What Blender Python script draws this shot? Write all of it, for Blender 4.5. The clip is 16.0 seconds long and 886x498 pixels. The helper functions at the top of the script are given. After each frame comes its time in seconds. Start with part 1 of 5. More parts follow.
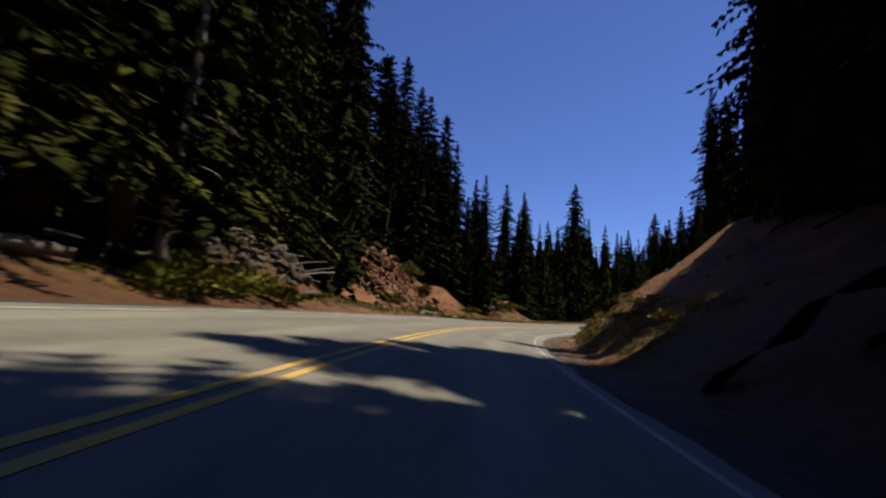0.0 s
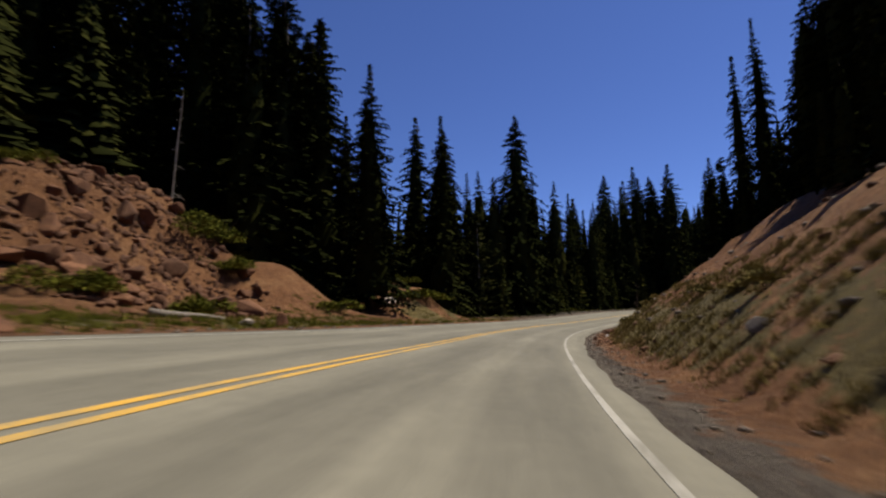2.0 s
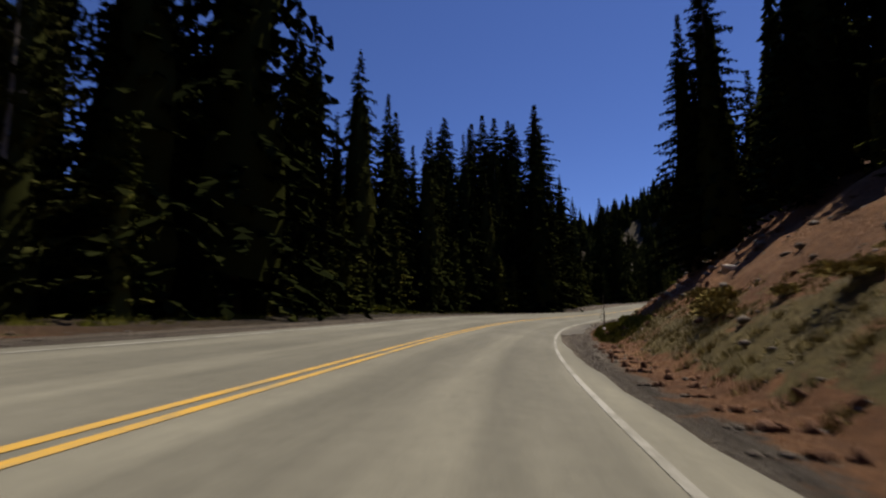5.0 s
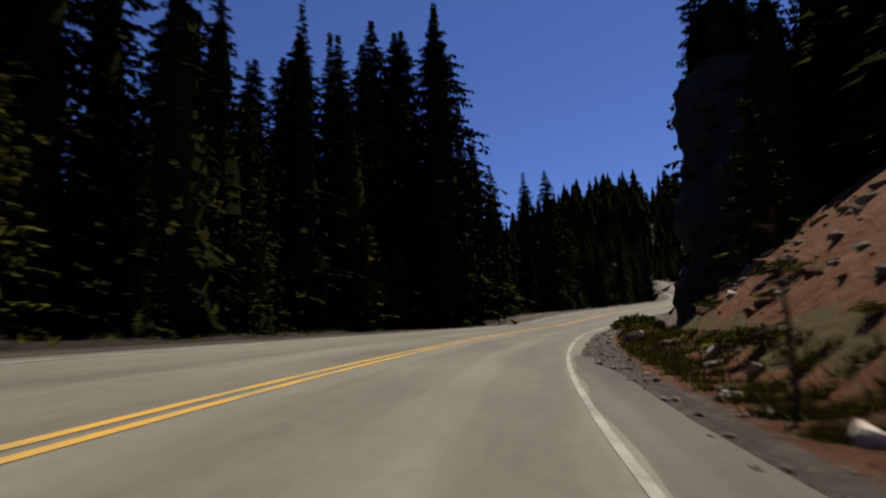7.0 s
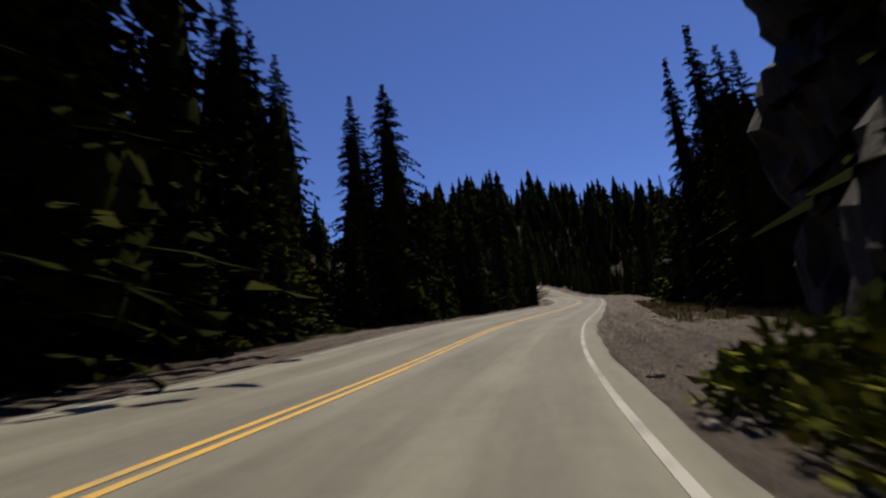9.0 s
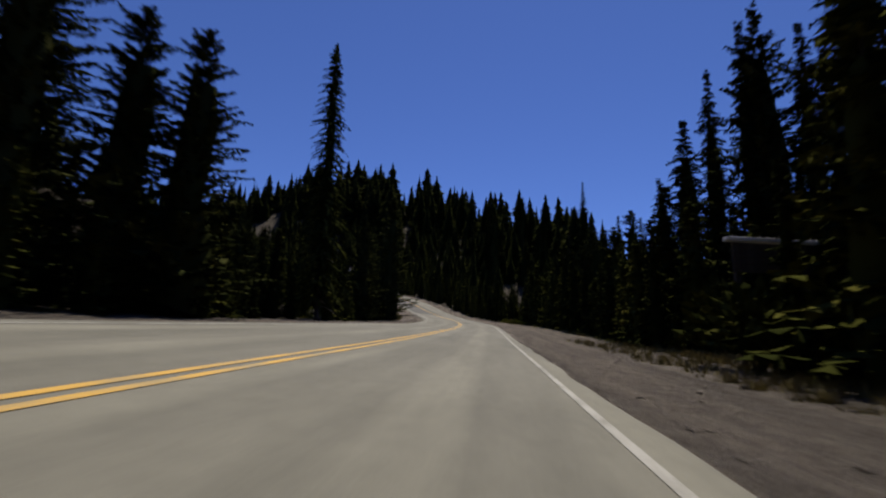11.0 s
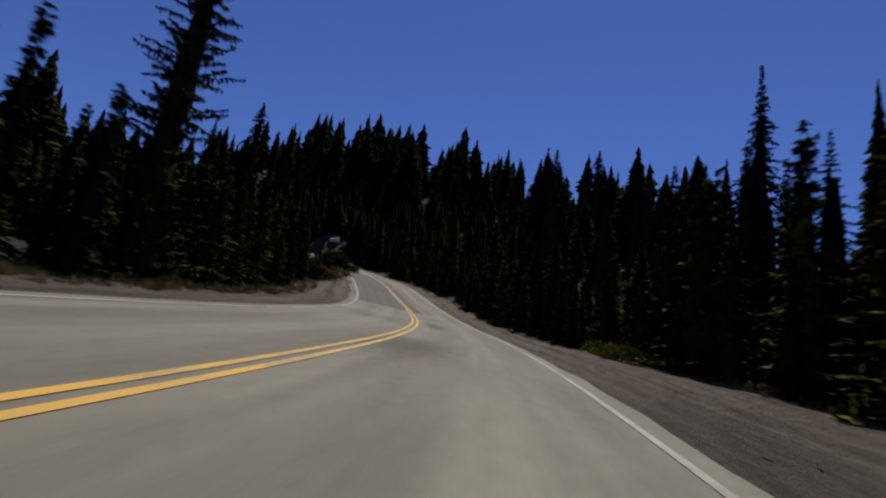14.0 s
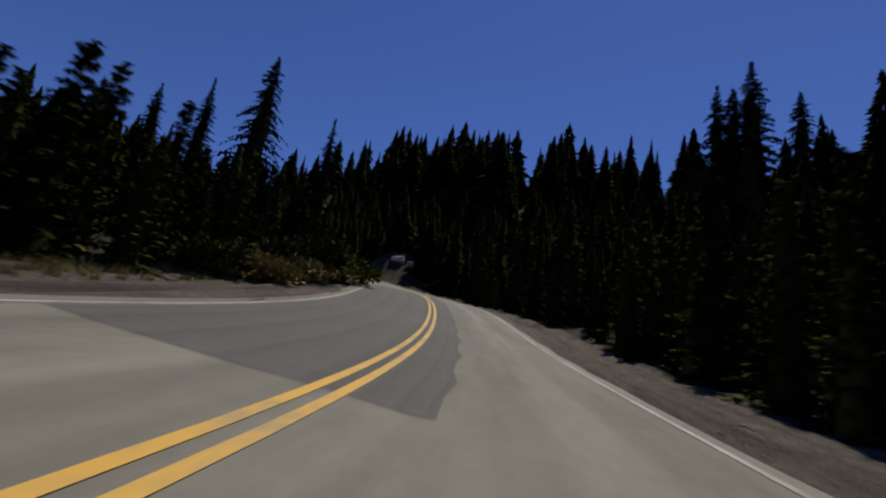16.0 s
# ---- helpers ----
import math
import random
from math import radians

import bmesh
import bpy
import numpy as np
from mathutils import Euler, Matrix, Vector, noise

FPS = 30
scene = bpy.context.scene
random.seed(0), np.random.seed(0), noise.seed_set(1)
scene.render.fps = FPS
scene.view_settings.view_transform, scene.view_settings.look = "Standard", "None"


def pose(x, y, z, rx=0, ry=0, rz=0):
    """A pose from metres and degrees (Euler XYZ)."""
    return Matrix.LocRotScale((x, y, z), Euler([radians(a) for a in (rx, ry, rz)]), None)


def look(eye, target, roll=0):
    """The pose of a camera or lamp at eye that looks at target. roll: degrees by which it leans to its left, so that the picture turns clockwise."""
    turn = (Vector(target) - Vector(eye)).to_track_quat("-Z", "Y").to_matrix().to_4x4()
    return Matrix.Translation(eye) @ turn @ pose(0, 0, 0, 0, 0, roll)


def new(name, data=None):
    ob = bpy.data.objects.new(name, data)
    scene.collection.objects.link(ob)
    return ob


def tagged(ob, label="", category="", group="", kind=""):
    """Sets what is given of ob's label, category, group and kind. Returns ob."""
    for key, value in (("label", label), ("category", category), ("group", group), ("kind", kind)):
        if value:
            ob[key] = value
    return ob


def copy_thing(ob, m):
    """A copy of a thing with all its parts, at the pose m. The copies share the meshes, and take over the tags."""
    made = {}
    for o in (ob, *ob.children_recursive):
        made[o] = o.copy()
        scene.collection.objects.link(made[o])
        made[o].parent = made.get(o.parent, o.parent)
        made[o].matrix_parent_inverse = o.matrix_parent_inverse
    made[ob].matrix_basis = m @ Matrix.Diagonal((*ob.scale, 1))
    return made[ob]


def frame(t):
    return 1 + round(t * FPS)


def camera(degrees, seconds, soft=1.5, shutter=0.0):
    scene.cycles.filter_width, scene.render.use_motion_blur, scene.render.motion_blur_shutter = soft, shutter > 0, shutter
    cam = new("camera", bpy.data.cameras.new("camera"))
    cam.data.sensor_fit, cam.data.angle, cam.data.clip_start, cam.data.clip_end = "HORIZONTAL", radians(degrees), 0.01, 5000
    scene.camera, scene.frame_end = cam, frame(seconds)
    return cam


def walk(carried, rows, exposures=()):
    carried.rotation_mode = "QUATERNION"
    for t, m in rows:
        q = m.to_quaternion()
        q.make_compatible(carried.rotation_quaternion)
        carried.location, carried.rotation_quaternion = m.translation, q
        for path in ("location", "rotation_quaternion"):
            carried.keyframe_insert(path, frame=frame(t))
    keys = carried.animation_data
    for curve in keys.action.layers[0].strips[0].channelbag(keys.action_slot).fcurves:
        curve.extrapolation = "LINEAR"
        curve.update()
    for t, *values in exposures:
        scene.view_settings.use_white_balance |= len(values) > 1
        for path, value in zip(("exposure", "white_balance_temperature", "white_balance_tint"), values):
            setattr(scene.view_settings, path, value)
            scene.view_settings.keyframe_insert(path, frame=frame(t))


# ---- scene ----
cam = camera(81.88, 16.0, soft=2.2, shutter=0.32)


def stand(x, y, z, yaw, pitch, roll):
    """The pose of the camera: yaw to the left of +y, pitch up, roll to its left."""
    return pose(x, y, z, 90 + pitch, 0, yaw) @ pose(0, 0, 0, 0, 0, roll)


# seconds, x, y, z, yaw, pitch, roll
PATH = [
    (0, 0.000, -0.000, 0.602, -0.37, 7.39, 2.82),
    (0.5, 1.012, 8.744, 0.596, -2.13, 7.64, 2.12),
    (1, 2.332, 17.374, 0.563, -3.92, 7.40, 1.22),
    (1.5, 3.982, 25.780, 0.509, -6.07, 7.31, 0.13),
    (2, 6.043, 33.885, 0.462, -8.76, 7.72, -1.39),
    (2.5, 8.322, 41.650, 0.391, -11.97, 7.80, -2.02),
    (3, 10.962, 48.987, 0.332, -15.42, 7.98, -2.78),
    (3.5, 13.766, 55.891, 0.303, -18.19, 8.08, -1.57),
    (4, 16.866, 62.364, 0.312, -21.74, 8.14, -2.10),
    (4.5, 20.202, 68.427, 0.318, -25.12, 7.66, -1.57),
    (4.7, 21.631, 70.757, 0.326, -26.43, 7.85, -1.18),
    (6.8, 39.403, 93.182, 0.746, -37.24, 9.45, -1.28),
    (7, 41.321, 95.203, 0.802, -38.42, 9.77, -2.55),
    (7.5, 46.477, 100.142, 0.954, -42.37, 9.44, -4.13),
    (8, 52.091, 104.785, 1.160, -46.95, 9.83, -3.83),
    (8.2, 54.476, 106.551, 1.258, -48.10, 9.82, -4.13),
    (10.3, 82.759, 121.018, 2.618, -64.46, 11.72, -4.90),
    (10.5, 85.650, 122.084, 2.771, -64.91, 11.56, -2.16),
    (11, 92.905, 124.690, 3.168, -65.88, 11.42, 1.54),
    (11.5, 100.282, 127.197, 3.599, -65.80, 11.38, 2.19),
    (12, 107.662, 129.742, 4.063, -65.81, 11.51, 3.00),
    (12.5, 114.954, 132.249, 4.550, -65.63, 12.12, 3.19),
    (13, 122.059, 134.707, 5.050, -64.75, 11.85, 5.12),
    (13.5, 128.829, 137.218, 5.565, -63.22, 12.50, 7.05),
    (14, 135.324, 139.785, 6.084, -60.90, 11.80, 8.26),
    (14.5, 141.590, 142.606, 6.628, -58.04, 12.80, 7.89),
    (15, 147.678, 145.761, 7.217, -55.34, 13.07, 8.71),
    (15.5, 153.540, 149.161, 7.852, -52.02, 13.62, 8.86),
    (16, 159.051, 152.960, 8.552, -48.63, 14.80, 8.76),
]
walk(cam, [(t, stand(*row)) for t, *row in PATH], [(0.0, 0.38, 7000, 10), (1.5, 0.35, 7000, 10), (3.0, 0.05, 7000, 10), (8.0, 0.0, 7000, 10), (11.0, 0.0, 6600, 10), (16.0, -0.28, 6500, 10)])

# ---- sky, sun and exposure ----
SUN_AZ, SUN_EL = 80.0, 63.0          # degrees from +y towards +x, and above the horizon
world = bpy.data.worlds.new("sky")
scene.world = world
world.use_nodes = True
_wn = world.node_tree.nodes
_sky = _wn.new("ShaderNodeTexSky")
_sky.sky_type = "NISHITA"
_sky.sun_disc = False
_sky.sun_elevation = radians(SUN_EL)
_sky.sun_rotation = radians(SUN_AZ)
_sky.altitude = 2200
_sky.air_density = 1.0
_sky.dust_density = 0.3
_sky.ozone_density = 2.5
_bg = _wn["Background"]
_bg.inputs["Strength"].default_value = 0.106
_tint = _wn.new("ShaderNodeMix")
_tint.data_type, _tint.blend_type = "RGBA", "MULTIPLY"
_tint.inputs["Factor"].default_value = 1.0
_tint.inputs[7].default_value = (0.48, 0.60, 1.0, 1)          # the deep, slightly violet blue of a high clear sky
world.node_tree.links.new(_sky.outputs["Color"], _tint.inputs[6])
world.node_tree.links.new(_tint.outputs[2], _bg.inputs["Color"])

_sd = bpy.data.lights.new("sun", "SUN")
_sd.energy, _sd.angle, _sd.color = 5.0, radians(0.53), (1.0, 0.93, 0.80)
sun = new("sun", _sd)
_dir = Vector((math.sin(radians(SUN_AZ)) * math.cos(radians(SUN_EL)), math.cos(radians(SUN_AZ)) * math.cos(radians(SUN_EL)), math.sin(radians(SUN_EL))))
sun.matrix_world = look(_dir * 400, (0, 0, 0))


# ---- materials ----
def material(name, rough=0.9):
    m = bpy.data.materials.new(name)
    m.use_nodes = True
    nt = m.node_tree
    b = nt.nodes["Principled BSDF"]
    b.inputs["Roughness"].default_value = rough
    b.inputs["Specular IOR Level"].default_value = 0.3
    return m, nt, b


def noise_tex(nt, scale, detail=6, rough=0.6, coord=None, dist=0.0):
    n = nt.nodes.new("ShaderNodeTexNoise")
    n.inputs["Scale"].default_value = scale
    n.inputs["Detail"].default_value = detail
    n.inputs["Roughness"].default_value = rough
    n.inputs["Distortion"].default_value = dist
    if coord is not None:
        nt.links.new(coord, n.inputs["Vector"])
    return n


def ramp(nt, fac, stops):
    r = nt.nodes.new("ShaderNodeValToRGB")
    e = r.color_ramp.elements
    while len(e) < len(stops):
        e.new(0.5)
    for el, (p, c) in zip(e, stops):
        el.position, el.color = p, (*c, 1)
    nt.links.new(fac, r.inputs["Fac"])
    return r.outputs["Color"]


def mix(nt, fac, a, b, mode="MIX"):
    n = nt.nodes.new("ShaderNodeMix")
    n.data_type, n.blend_type = "RGBA", mode
    for sock, val in ((n.inputs["Factor"], fac), (n.inputs[6], a), (n.inputs[7], b)):
        if isinstance(val, (int, float)):
            sock.default_value = val
        elif isinstance(val, tuple):
            sock.default_value = (*val, 1)
        else:
            nt.links.new(val, sock)
    return n.outputs[2]


def world_co(nt):
    return nt.nodes.new("ShaderNodeNewGeometry").outputs["Position"]


def bump(nt, b, height, strength, dist=0.02):
    n = nt.nodes.new("ShaderNodeBump")
    n.inputs["Strength"].default_value = strength
    n.inputs["Distance"].default_value = dist
    nt.links.new(height, n.inputs["Height"])
    nt.links.new(n.outputs["Normal"], b.inputs["Normal"])


def asphalt_material(name, lo, hi, stained=False):
    m, nt, b = material(name, 0.85)
    co = world_co(nt)
    fine = noise_tex(nt, 90, 3, 0.7, co)
    uv = nt.nodes.new("ShaderNodeUVMap")
    run = nt.nodes.new("ShaderNodeMapping")
    run.inputs["Scale"].default_value = (1.0, 0.11, 1.0)
    nt.links.new(uv.outputs["UV"], run.inputs["Vector"])
    mid = noise_tex(nt, 1.5, 6, 0.6, run.outputs["Vector"])
    grainy = noise_tex(nt, 5.0, 6, 0.7, co)
    big = noise_tex(nt, 0.16, 4, 0.55, co)
    c = ramp(nt, big.outputs["Fac"], [(0.3, lo), (0.7, hi)])
    c = mix(nt, 0.75, c, ramp(nt, mid.outputs["Fac"], [(0.3, (0.66, 0.66, 0.66)), (0.7, (1.16, 1.16, 1.15))]), "MULTIPLY")
    c = mix(nt, 0.6, c, ramp(nt, fine.outputs["Fac"], [(0.3, (0.6, 0.6, 0.6)), (0.7, (1.25, 1.25, 1.25))]), "MULTIPLY")
    c = mix(nt, 0.5, c, ramp(nt, grainy.outputs["Fac"], [(0.3, (0.78, 0.78, 0.78)), (0.7, (1.18, 1.18, 1.17))]), "MULTIPLY")
    # wheel tracks: paler bands, along the road's own coordinate across
    sep = nt.nodes.new("ShaderNodeSeparateXYZ")
    nt.links.new(uv.outputs["UV"], sep.inputs["Vector"])
    wave = nt.nodes.new("ShaderNodeMath")
    wave.operation = "SINE"
    mul = nt.nodes.new("ShaderNodeMath")
    mul.operation = "MULTIPLY_ADD"
    mul.inputs[1].default_value, mul.inputs[2].default_value = 2 * math.pi / 1.6, 0.4
    nt.links.new(sep.outputs["X"], mul.inputs[0])
    nt.links.new(mul.outputs[0], wave.inputs[0])
    tr = ramp(nt, wave.outputs[0], [(0.2, (0.86, 0.86, 0.86)), (0.8, (1.1, 1.1, 1.09))])
    c = mix(nt, 0.8, c, tr, "MULTIPLY")
    # dark oil and water stains with ragged outlines: across, along, half width, half length
    for o, s, w, l in ((0.5, 222.8, 0.8, 2.4), (0.75, 233.9, 0.42, 2.4)) if stained else ():
        off = nt.nodes.new("ShaderNodeVectorMath")
        off.operation = "MULTIPLY_ADD"
        off.inputs[1].default_value, off.inputs[2].default_value = (1 / w, 1 / l, 0), (-o / w, -s / l, 0)
        nt.links.new(uv.outputs["UV"], off.inputs[0])
        size = nt.nodes.new("ShaderNodeVectorMath")
        size.operation = "LENGTH"
        nt.links.new(off.outputs[0], size.inputs[0])
        rag = nt.nodes.new("ShaderNodeMath")
        rag.operation = "MULTIPLY_ADD"
        rag.inputs[1].default_value = 1.5
        nt.links.new(grainy.outputs["Fac"], rag.inputs[0])
        nt.links.new(size.outputs["Value"], rag.inputs[2])
        half = nt.nodes.new("ShaderNodeMath")
        half.operation = "MULTIPLY"
        half.inputs[1].default_value = 0.4
        nt.links.new(rag.outputs[0], half.inputs[0])
        c = mix(nt, 1.0, c, ramp(nt, half.outputs[0], [(0.42, (0.5, 0.51, 0.51)), (0.82, (1, 1, 1))]), "MULTIPLY")
    nt.links.new(c, b.inputs["Base Color"])
    bump(nt, b, fine.outputs["Fac"], 0.35, 0.006)
    return m


def soil_material():
    """Ground: red-brown cut soil, paler dust, forest floor and grass, told apart by where they lie."""
    m, nt, b = material("ground_soil", 0.95)
    co = world_co(nt)
    at = nt.nodes.new("ShaderNodeAttribute")
    at.attribute_name = "cover"
    sep = nt.nodes.new("ShaderNodeSeparateColor")
    nt.links.new(at.outputs["Color"], sep.inputs["Color"])
    n1 = noise_tex(nt, 0.35, 8, 0.65, co)
    n2 = noise_tex(nt, 4.0, 8, 0.7, co)
    n3 = noise_tex(nt, 22.0, 5, 0.75, co)
    soil = ramp(nt, n1.outputs["Fac"], [(0.3, (0.15, 0.064, 0.027)), (0.55, (0.245, 0.116, 0.050)), (0.75, (0.335, 0.185, 0.088))])
    soil = mix(nt, 0.75, soil, ramp(nt, n2.outputs["Fac"], [(0.3, (0.45, 0.42, 0.4)), (0.6, (1.05, 1.02, 1.0)), (0.8, (1.45, 1.4, 1.35))]), "MULTIPLY")
    soil = mix(nt, at.outputs["Alpha"], soil, mix(nt, 1.0, soil, (0.86, 0.74, 0.68), "MULTIPLY"))
    gravel = ramp(nt, n2.outputs["Fac"], [(0.3, (0.088, 0.068, 0.052)), (0.6, (0.150, 0.124, 0.100)), (0.8, (0.225, 0.195, 0.163))])
    run = nt.nodes.new("ShaderNodeAttribute")
    run.attribute_name = "run"
    lay = nt.nodes.new("ShaderNodeMapping")
    lay.inputs["Scale"].default_value = (1.5, 0.07, 1.0)
    nt.links.new(run.outputs["Vector"], lay.inputs["Vector"])
    tracks = noise_tex(nt, 1.0, 7, 0.65, lay.outputs["Vector"], 0.3)
    gravel = mix(nt, 1.0, gravel, ramp(nt, tracks.outputs["Fac"], [(0.34, (0.5, 0.49, 0.48)), (0.48, (0.95, 0.95, 0.95)), (0.66, (1.4, 1.4, 1.4))]), "MULTIPLY")
    grass = ramp(nt, n2.outputs["Fac"], [(0.3, (0.05, 0.055, 0.014)), (0.6, (0.11, 0.105, 0.03)), (0.8, (0.19, 0.155, 0.06))])
    duff = ramp(nt, n2.outputs["Fac"], [(0.3, (0.018, 0.014, 0.009)), (0.7, (0.06, 0.045, 0.028))])
    grit = ramp(nt, n3.outputs["Fac"], [(0.3, (0.5, 0.5, 0.5)), (0.7, (1.4, 1.4, 1.4))])
    n4 = noise_tex(nt, 1.6, 7, 0.75, co, 0.4)

    def torn(mask):
        """The mask with a ragged, patchy border."""
        add = nt.nodes.new("ShaderNodeMath")
        add.operation = "MULTIPLY_ADD"
        add.inputs[1].default_value = 1.3
        nt.links.new(n4.outputs["Fac"], add.inputs[0])
        nt.links.new(mask, add.inputs[2])
        return ramp(nt, add.outputs[0], [(0.92, (0, 0, 0)), (1.0, (0.75, 0.75, 0.75))]) if mask == sep.outputs["Green"] else ramp(nt, add.outputs[0], [(0.85, (0, 0, 0)), (1.0, (1, 1, 1))])

    c = mix(nt, sep.outputs["Red"], duff, soil)
    c = mix(nt, torn(sep.outputs["Green"]), c, grass)
    c = mix(nt, torn(sep.outputs["Blue"]), c, gravel)
    c = mix(nt, 0.7, c, grit, "MULTIPLY")
    nt.links.new(c, b.inputs["Base Color"])
    add = nt.nodes.new("ShaderNodeMath")
    add.operation = "MULTIPLY_ADD"
    add.inputs[1].default_value = 2.5
    nt.links.new(n2.outputs["Fac"], add.inputs[0])
    nt.links.new(n3.outputs["Fac"], add.inputs[2])
    bump(nt, b, add.outputs[0], 1.0, 0.14)
    return m


def needle_material(name, dark, light, young):
    m, nt, b = material(name, 0.7)
    b.inputs["Specular IOR Level"].default_value = 0.0
    geo = nt.nodes.new("ShaderNodeNewGeometry")
    info = nt.nodes.new("ShaderNodeObjectInfo")
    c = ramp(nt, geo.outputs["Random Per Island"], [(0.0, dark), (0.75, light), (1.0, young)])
    c = mix(nt, 0.6, c, ramp(nt, info.outputs["Random"], [(0.0, (0.7, 0.75, 0.75)), (1.0, (1.25, 1.15, 1.0))]), "MULTIPLY")
    nt.links.new(c, b.inputs["Base Color"])
    return m


def bark_material(name, dark, light):
    m, nt, b = material(name, 0.95)
    tc = nt.nodes.new("ShaderNodeTexCoord")
    mp = nt.nodes.new("ShaderNodeMapping")
    mp.inputs["Scale"].default_value = (6, 6, 0.9)
    nt.links.new(tc.outputs["Object"], mp.inputs["Vector"])
    n = noise_tex(nt, 3, 8, 0.7, mp.outputs["Vector"])
    nt.links.new(ramp(nt, n.outputs["Fac"], [(0.3, dark), (0.7, light)]), b.inputs["Base Color"])
    bump(nt, b, n.outputs["Fac"], 0.8, 0.05)
    return m


def rock_material(name, dark, light, scale=2.0):
    m, nt, b = material(name, 0.9)
    co = world_co(nt)
    info = nt.nodes.new("ShaderNodeObjectInfo")
    n = noise_tex(nt, scale, 10, 0.7, co)
    n2 = noise_tex(nt, scale * 9, 5, 0.7, co)
    c = ramp(nt, n.outputs["Fac"], [(0.28, dark), (0.72, light)])
    c = mix(nt, 0.7, c, ramp(nt, n2.outputs["Fac"], [(0.3, (0.55, 0.55, 0.55)), (0.7, (1.35, 1.35, 1.35))]), "MULTIPLY")
    c = mix(nt, 0.7, c, ramp(nt, info.outputs["Random"], [(0.0, (0.65, 0.65, 0.65)), (1.0, (1.3, 1.28, 1.25))]), "MULTIPLY")
    nt.links.new(c, b.inputs["Base Color"])
    bump(nt, b, n2.outputs["Fac"], 0.7, 0.04)
    return m


def paint_material(name, colour, worn):
    m, nt, b = material(name, 0.7)
    co = world_co(nt)
    n = noise_tex(nt, 14, 8, 0.75, co)
    n2 = noise_tex(nt, 1.1, 4, 0.6, co)
    f = mix(nt, 0.5, n.outputs["Fac"], n2.outputs["Fac"])
    nt.links.new(ramp(nt, f, [(0.42, worn), (0.53, colour), (0.8, tuple(min(1, v * 1.1) for v in colour))]), b.inputs["Base Color"])
    return m


ASPHALT = asphalt_material("asphalt", (0.150, 0.143, 0.115), (0.186, 0.178, 0.145), True)
PATCH = asphalt_material("asphalt_patch", (0.076, 0.073, 0.067), (0.096, 0.092, 0.086))
OLD_ASPHALT = asphalt_material("old_asphalt", (0.088, 0.078, 0.066), (0.13, 0.117, 0.1))
SOIL = soil_material()
YELLOW = paint_material("yellow_paint", (0.54, 0.315, 0.055), (0.30, 0.23, 0.115))
WHITE = paint_material("white_paint", (0.315, 0.305, 0.275), (0.175, 0.168, 0.142))
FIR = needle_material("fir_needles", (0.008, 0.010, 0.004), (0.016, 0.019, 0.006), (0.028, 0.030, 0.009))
# lit copy of FIR: sunlight on the near boughs is put into the colour
LIT_FIR = needle_material("sunlit_fir_needles", (0.010, 0.013, 0.004), (0.032, 0.037, 0.010), (0.085, 0.085, 0.02))
PINE = needle_material("pine_needles", (0.012, 0.015, 0.006), (0.028, 0.032, 0.011), (0.06, 0.062, 0.022))
YOUNG = needle_material("young_fir_needles", (0.016, 0.02, 0.006), (0.04, 0.044, 0.011), (0.085, 0.083, 0.02))
SCRUB = needle_material("scrub_leaves", (0.05, 0.06, 0.012), (0.11, 0.115, 0.02), (0.19, 0.18, 0.035))
STRAW = needle_material("dry_grass", (0.12, 0.10, 0.035), (0.22, 0.18, 0.07), (0.33, 0.265, 0.12))
BARK = bark_material("bark", (0.025, 0.017, 0.012), (0.09, 0.065, 0.048))
# very pale, so that a rail facing away from the sun looks sunlit
SUNLIT_WOOD = bark_material("sunlit_wood", (0.48, 0.46, 0.42), (0.75, 0.72, 0.68))
DEAD = bark_material("dead_wood", (0.10, 0.085, 0.072), (0.29, 0.255, 0.22))
RED_ROCK = rock_material("red_brown_rock", (0.06, 0.026, 0.015), (0.195, 0.092, 0.048))
GREY_ROCK = rock_material("grey_rock", (0.14, 0.12, 0.10), (0.36, 0.315, 0.27))
# weathered rock of the pile, with the trees' shade darkening its base colour
BROWN_ROCK = rock_material("shaded_weathered_brown_rock", (0.03, 0.024, 0.019), (0.125, 0.10, 0.082))
PALE_ROCK = rock_material("pale_rock", (0.34, 0.29, 0.26), (0.6, 0.53, 0.48), 3.0)
GRAVEL = rock_material("loose_gravel", (0.10, 0.08, 0.065), (0.30, 0.25, 0.21), 6.0)
# near-black base colour carries the deep shade on the cliff face
DARK_ROCK = rock_material("shaded_dark_rock", (0.010, 0.008, 0.007), (0.038, 0.031, 0.026), 0.6)


# ---- the road's line ----
ROAD_XY = [(-2.6, -11.8), (-1.7, 0.2), (-0.6, 12.2), (1.2, 24.2), (4.0, 36.0), (8.0, 47.6), (12.6, 58.9), (18.2, 69.7), (25.0, 79.9), (32.5, 89.5), (40.8, 98.4), (50.1, 106.5), (60.3, 113.5), (71.2, 119.1), (82.5, 123.7), (93.9, 127.5), (105.3, 131.3), (116.7, 135.2), (127.9, 139.1), (139.0, 143.3), (149.7, 148.5), (160.4, 155.2), (169.8, 162.5), (178.6, 170.6), (186.6, 179.6), (192.4, 190.0), (195.6, 201.5), (195.8, 213.5), (193.0, 225.0), (188.0, 236.0)]
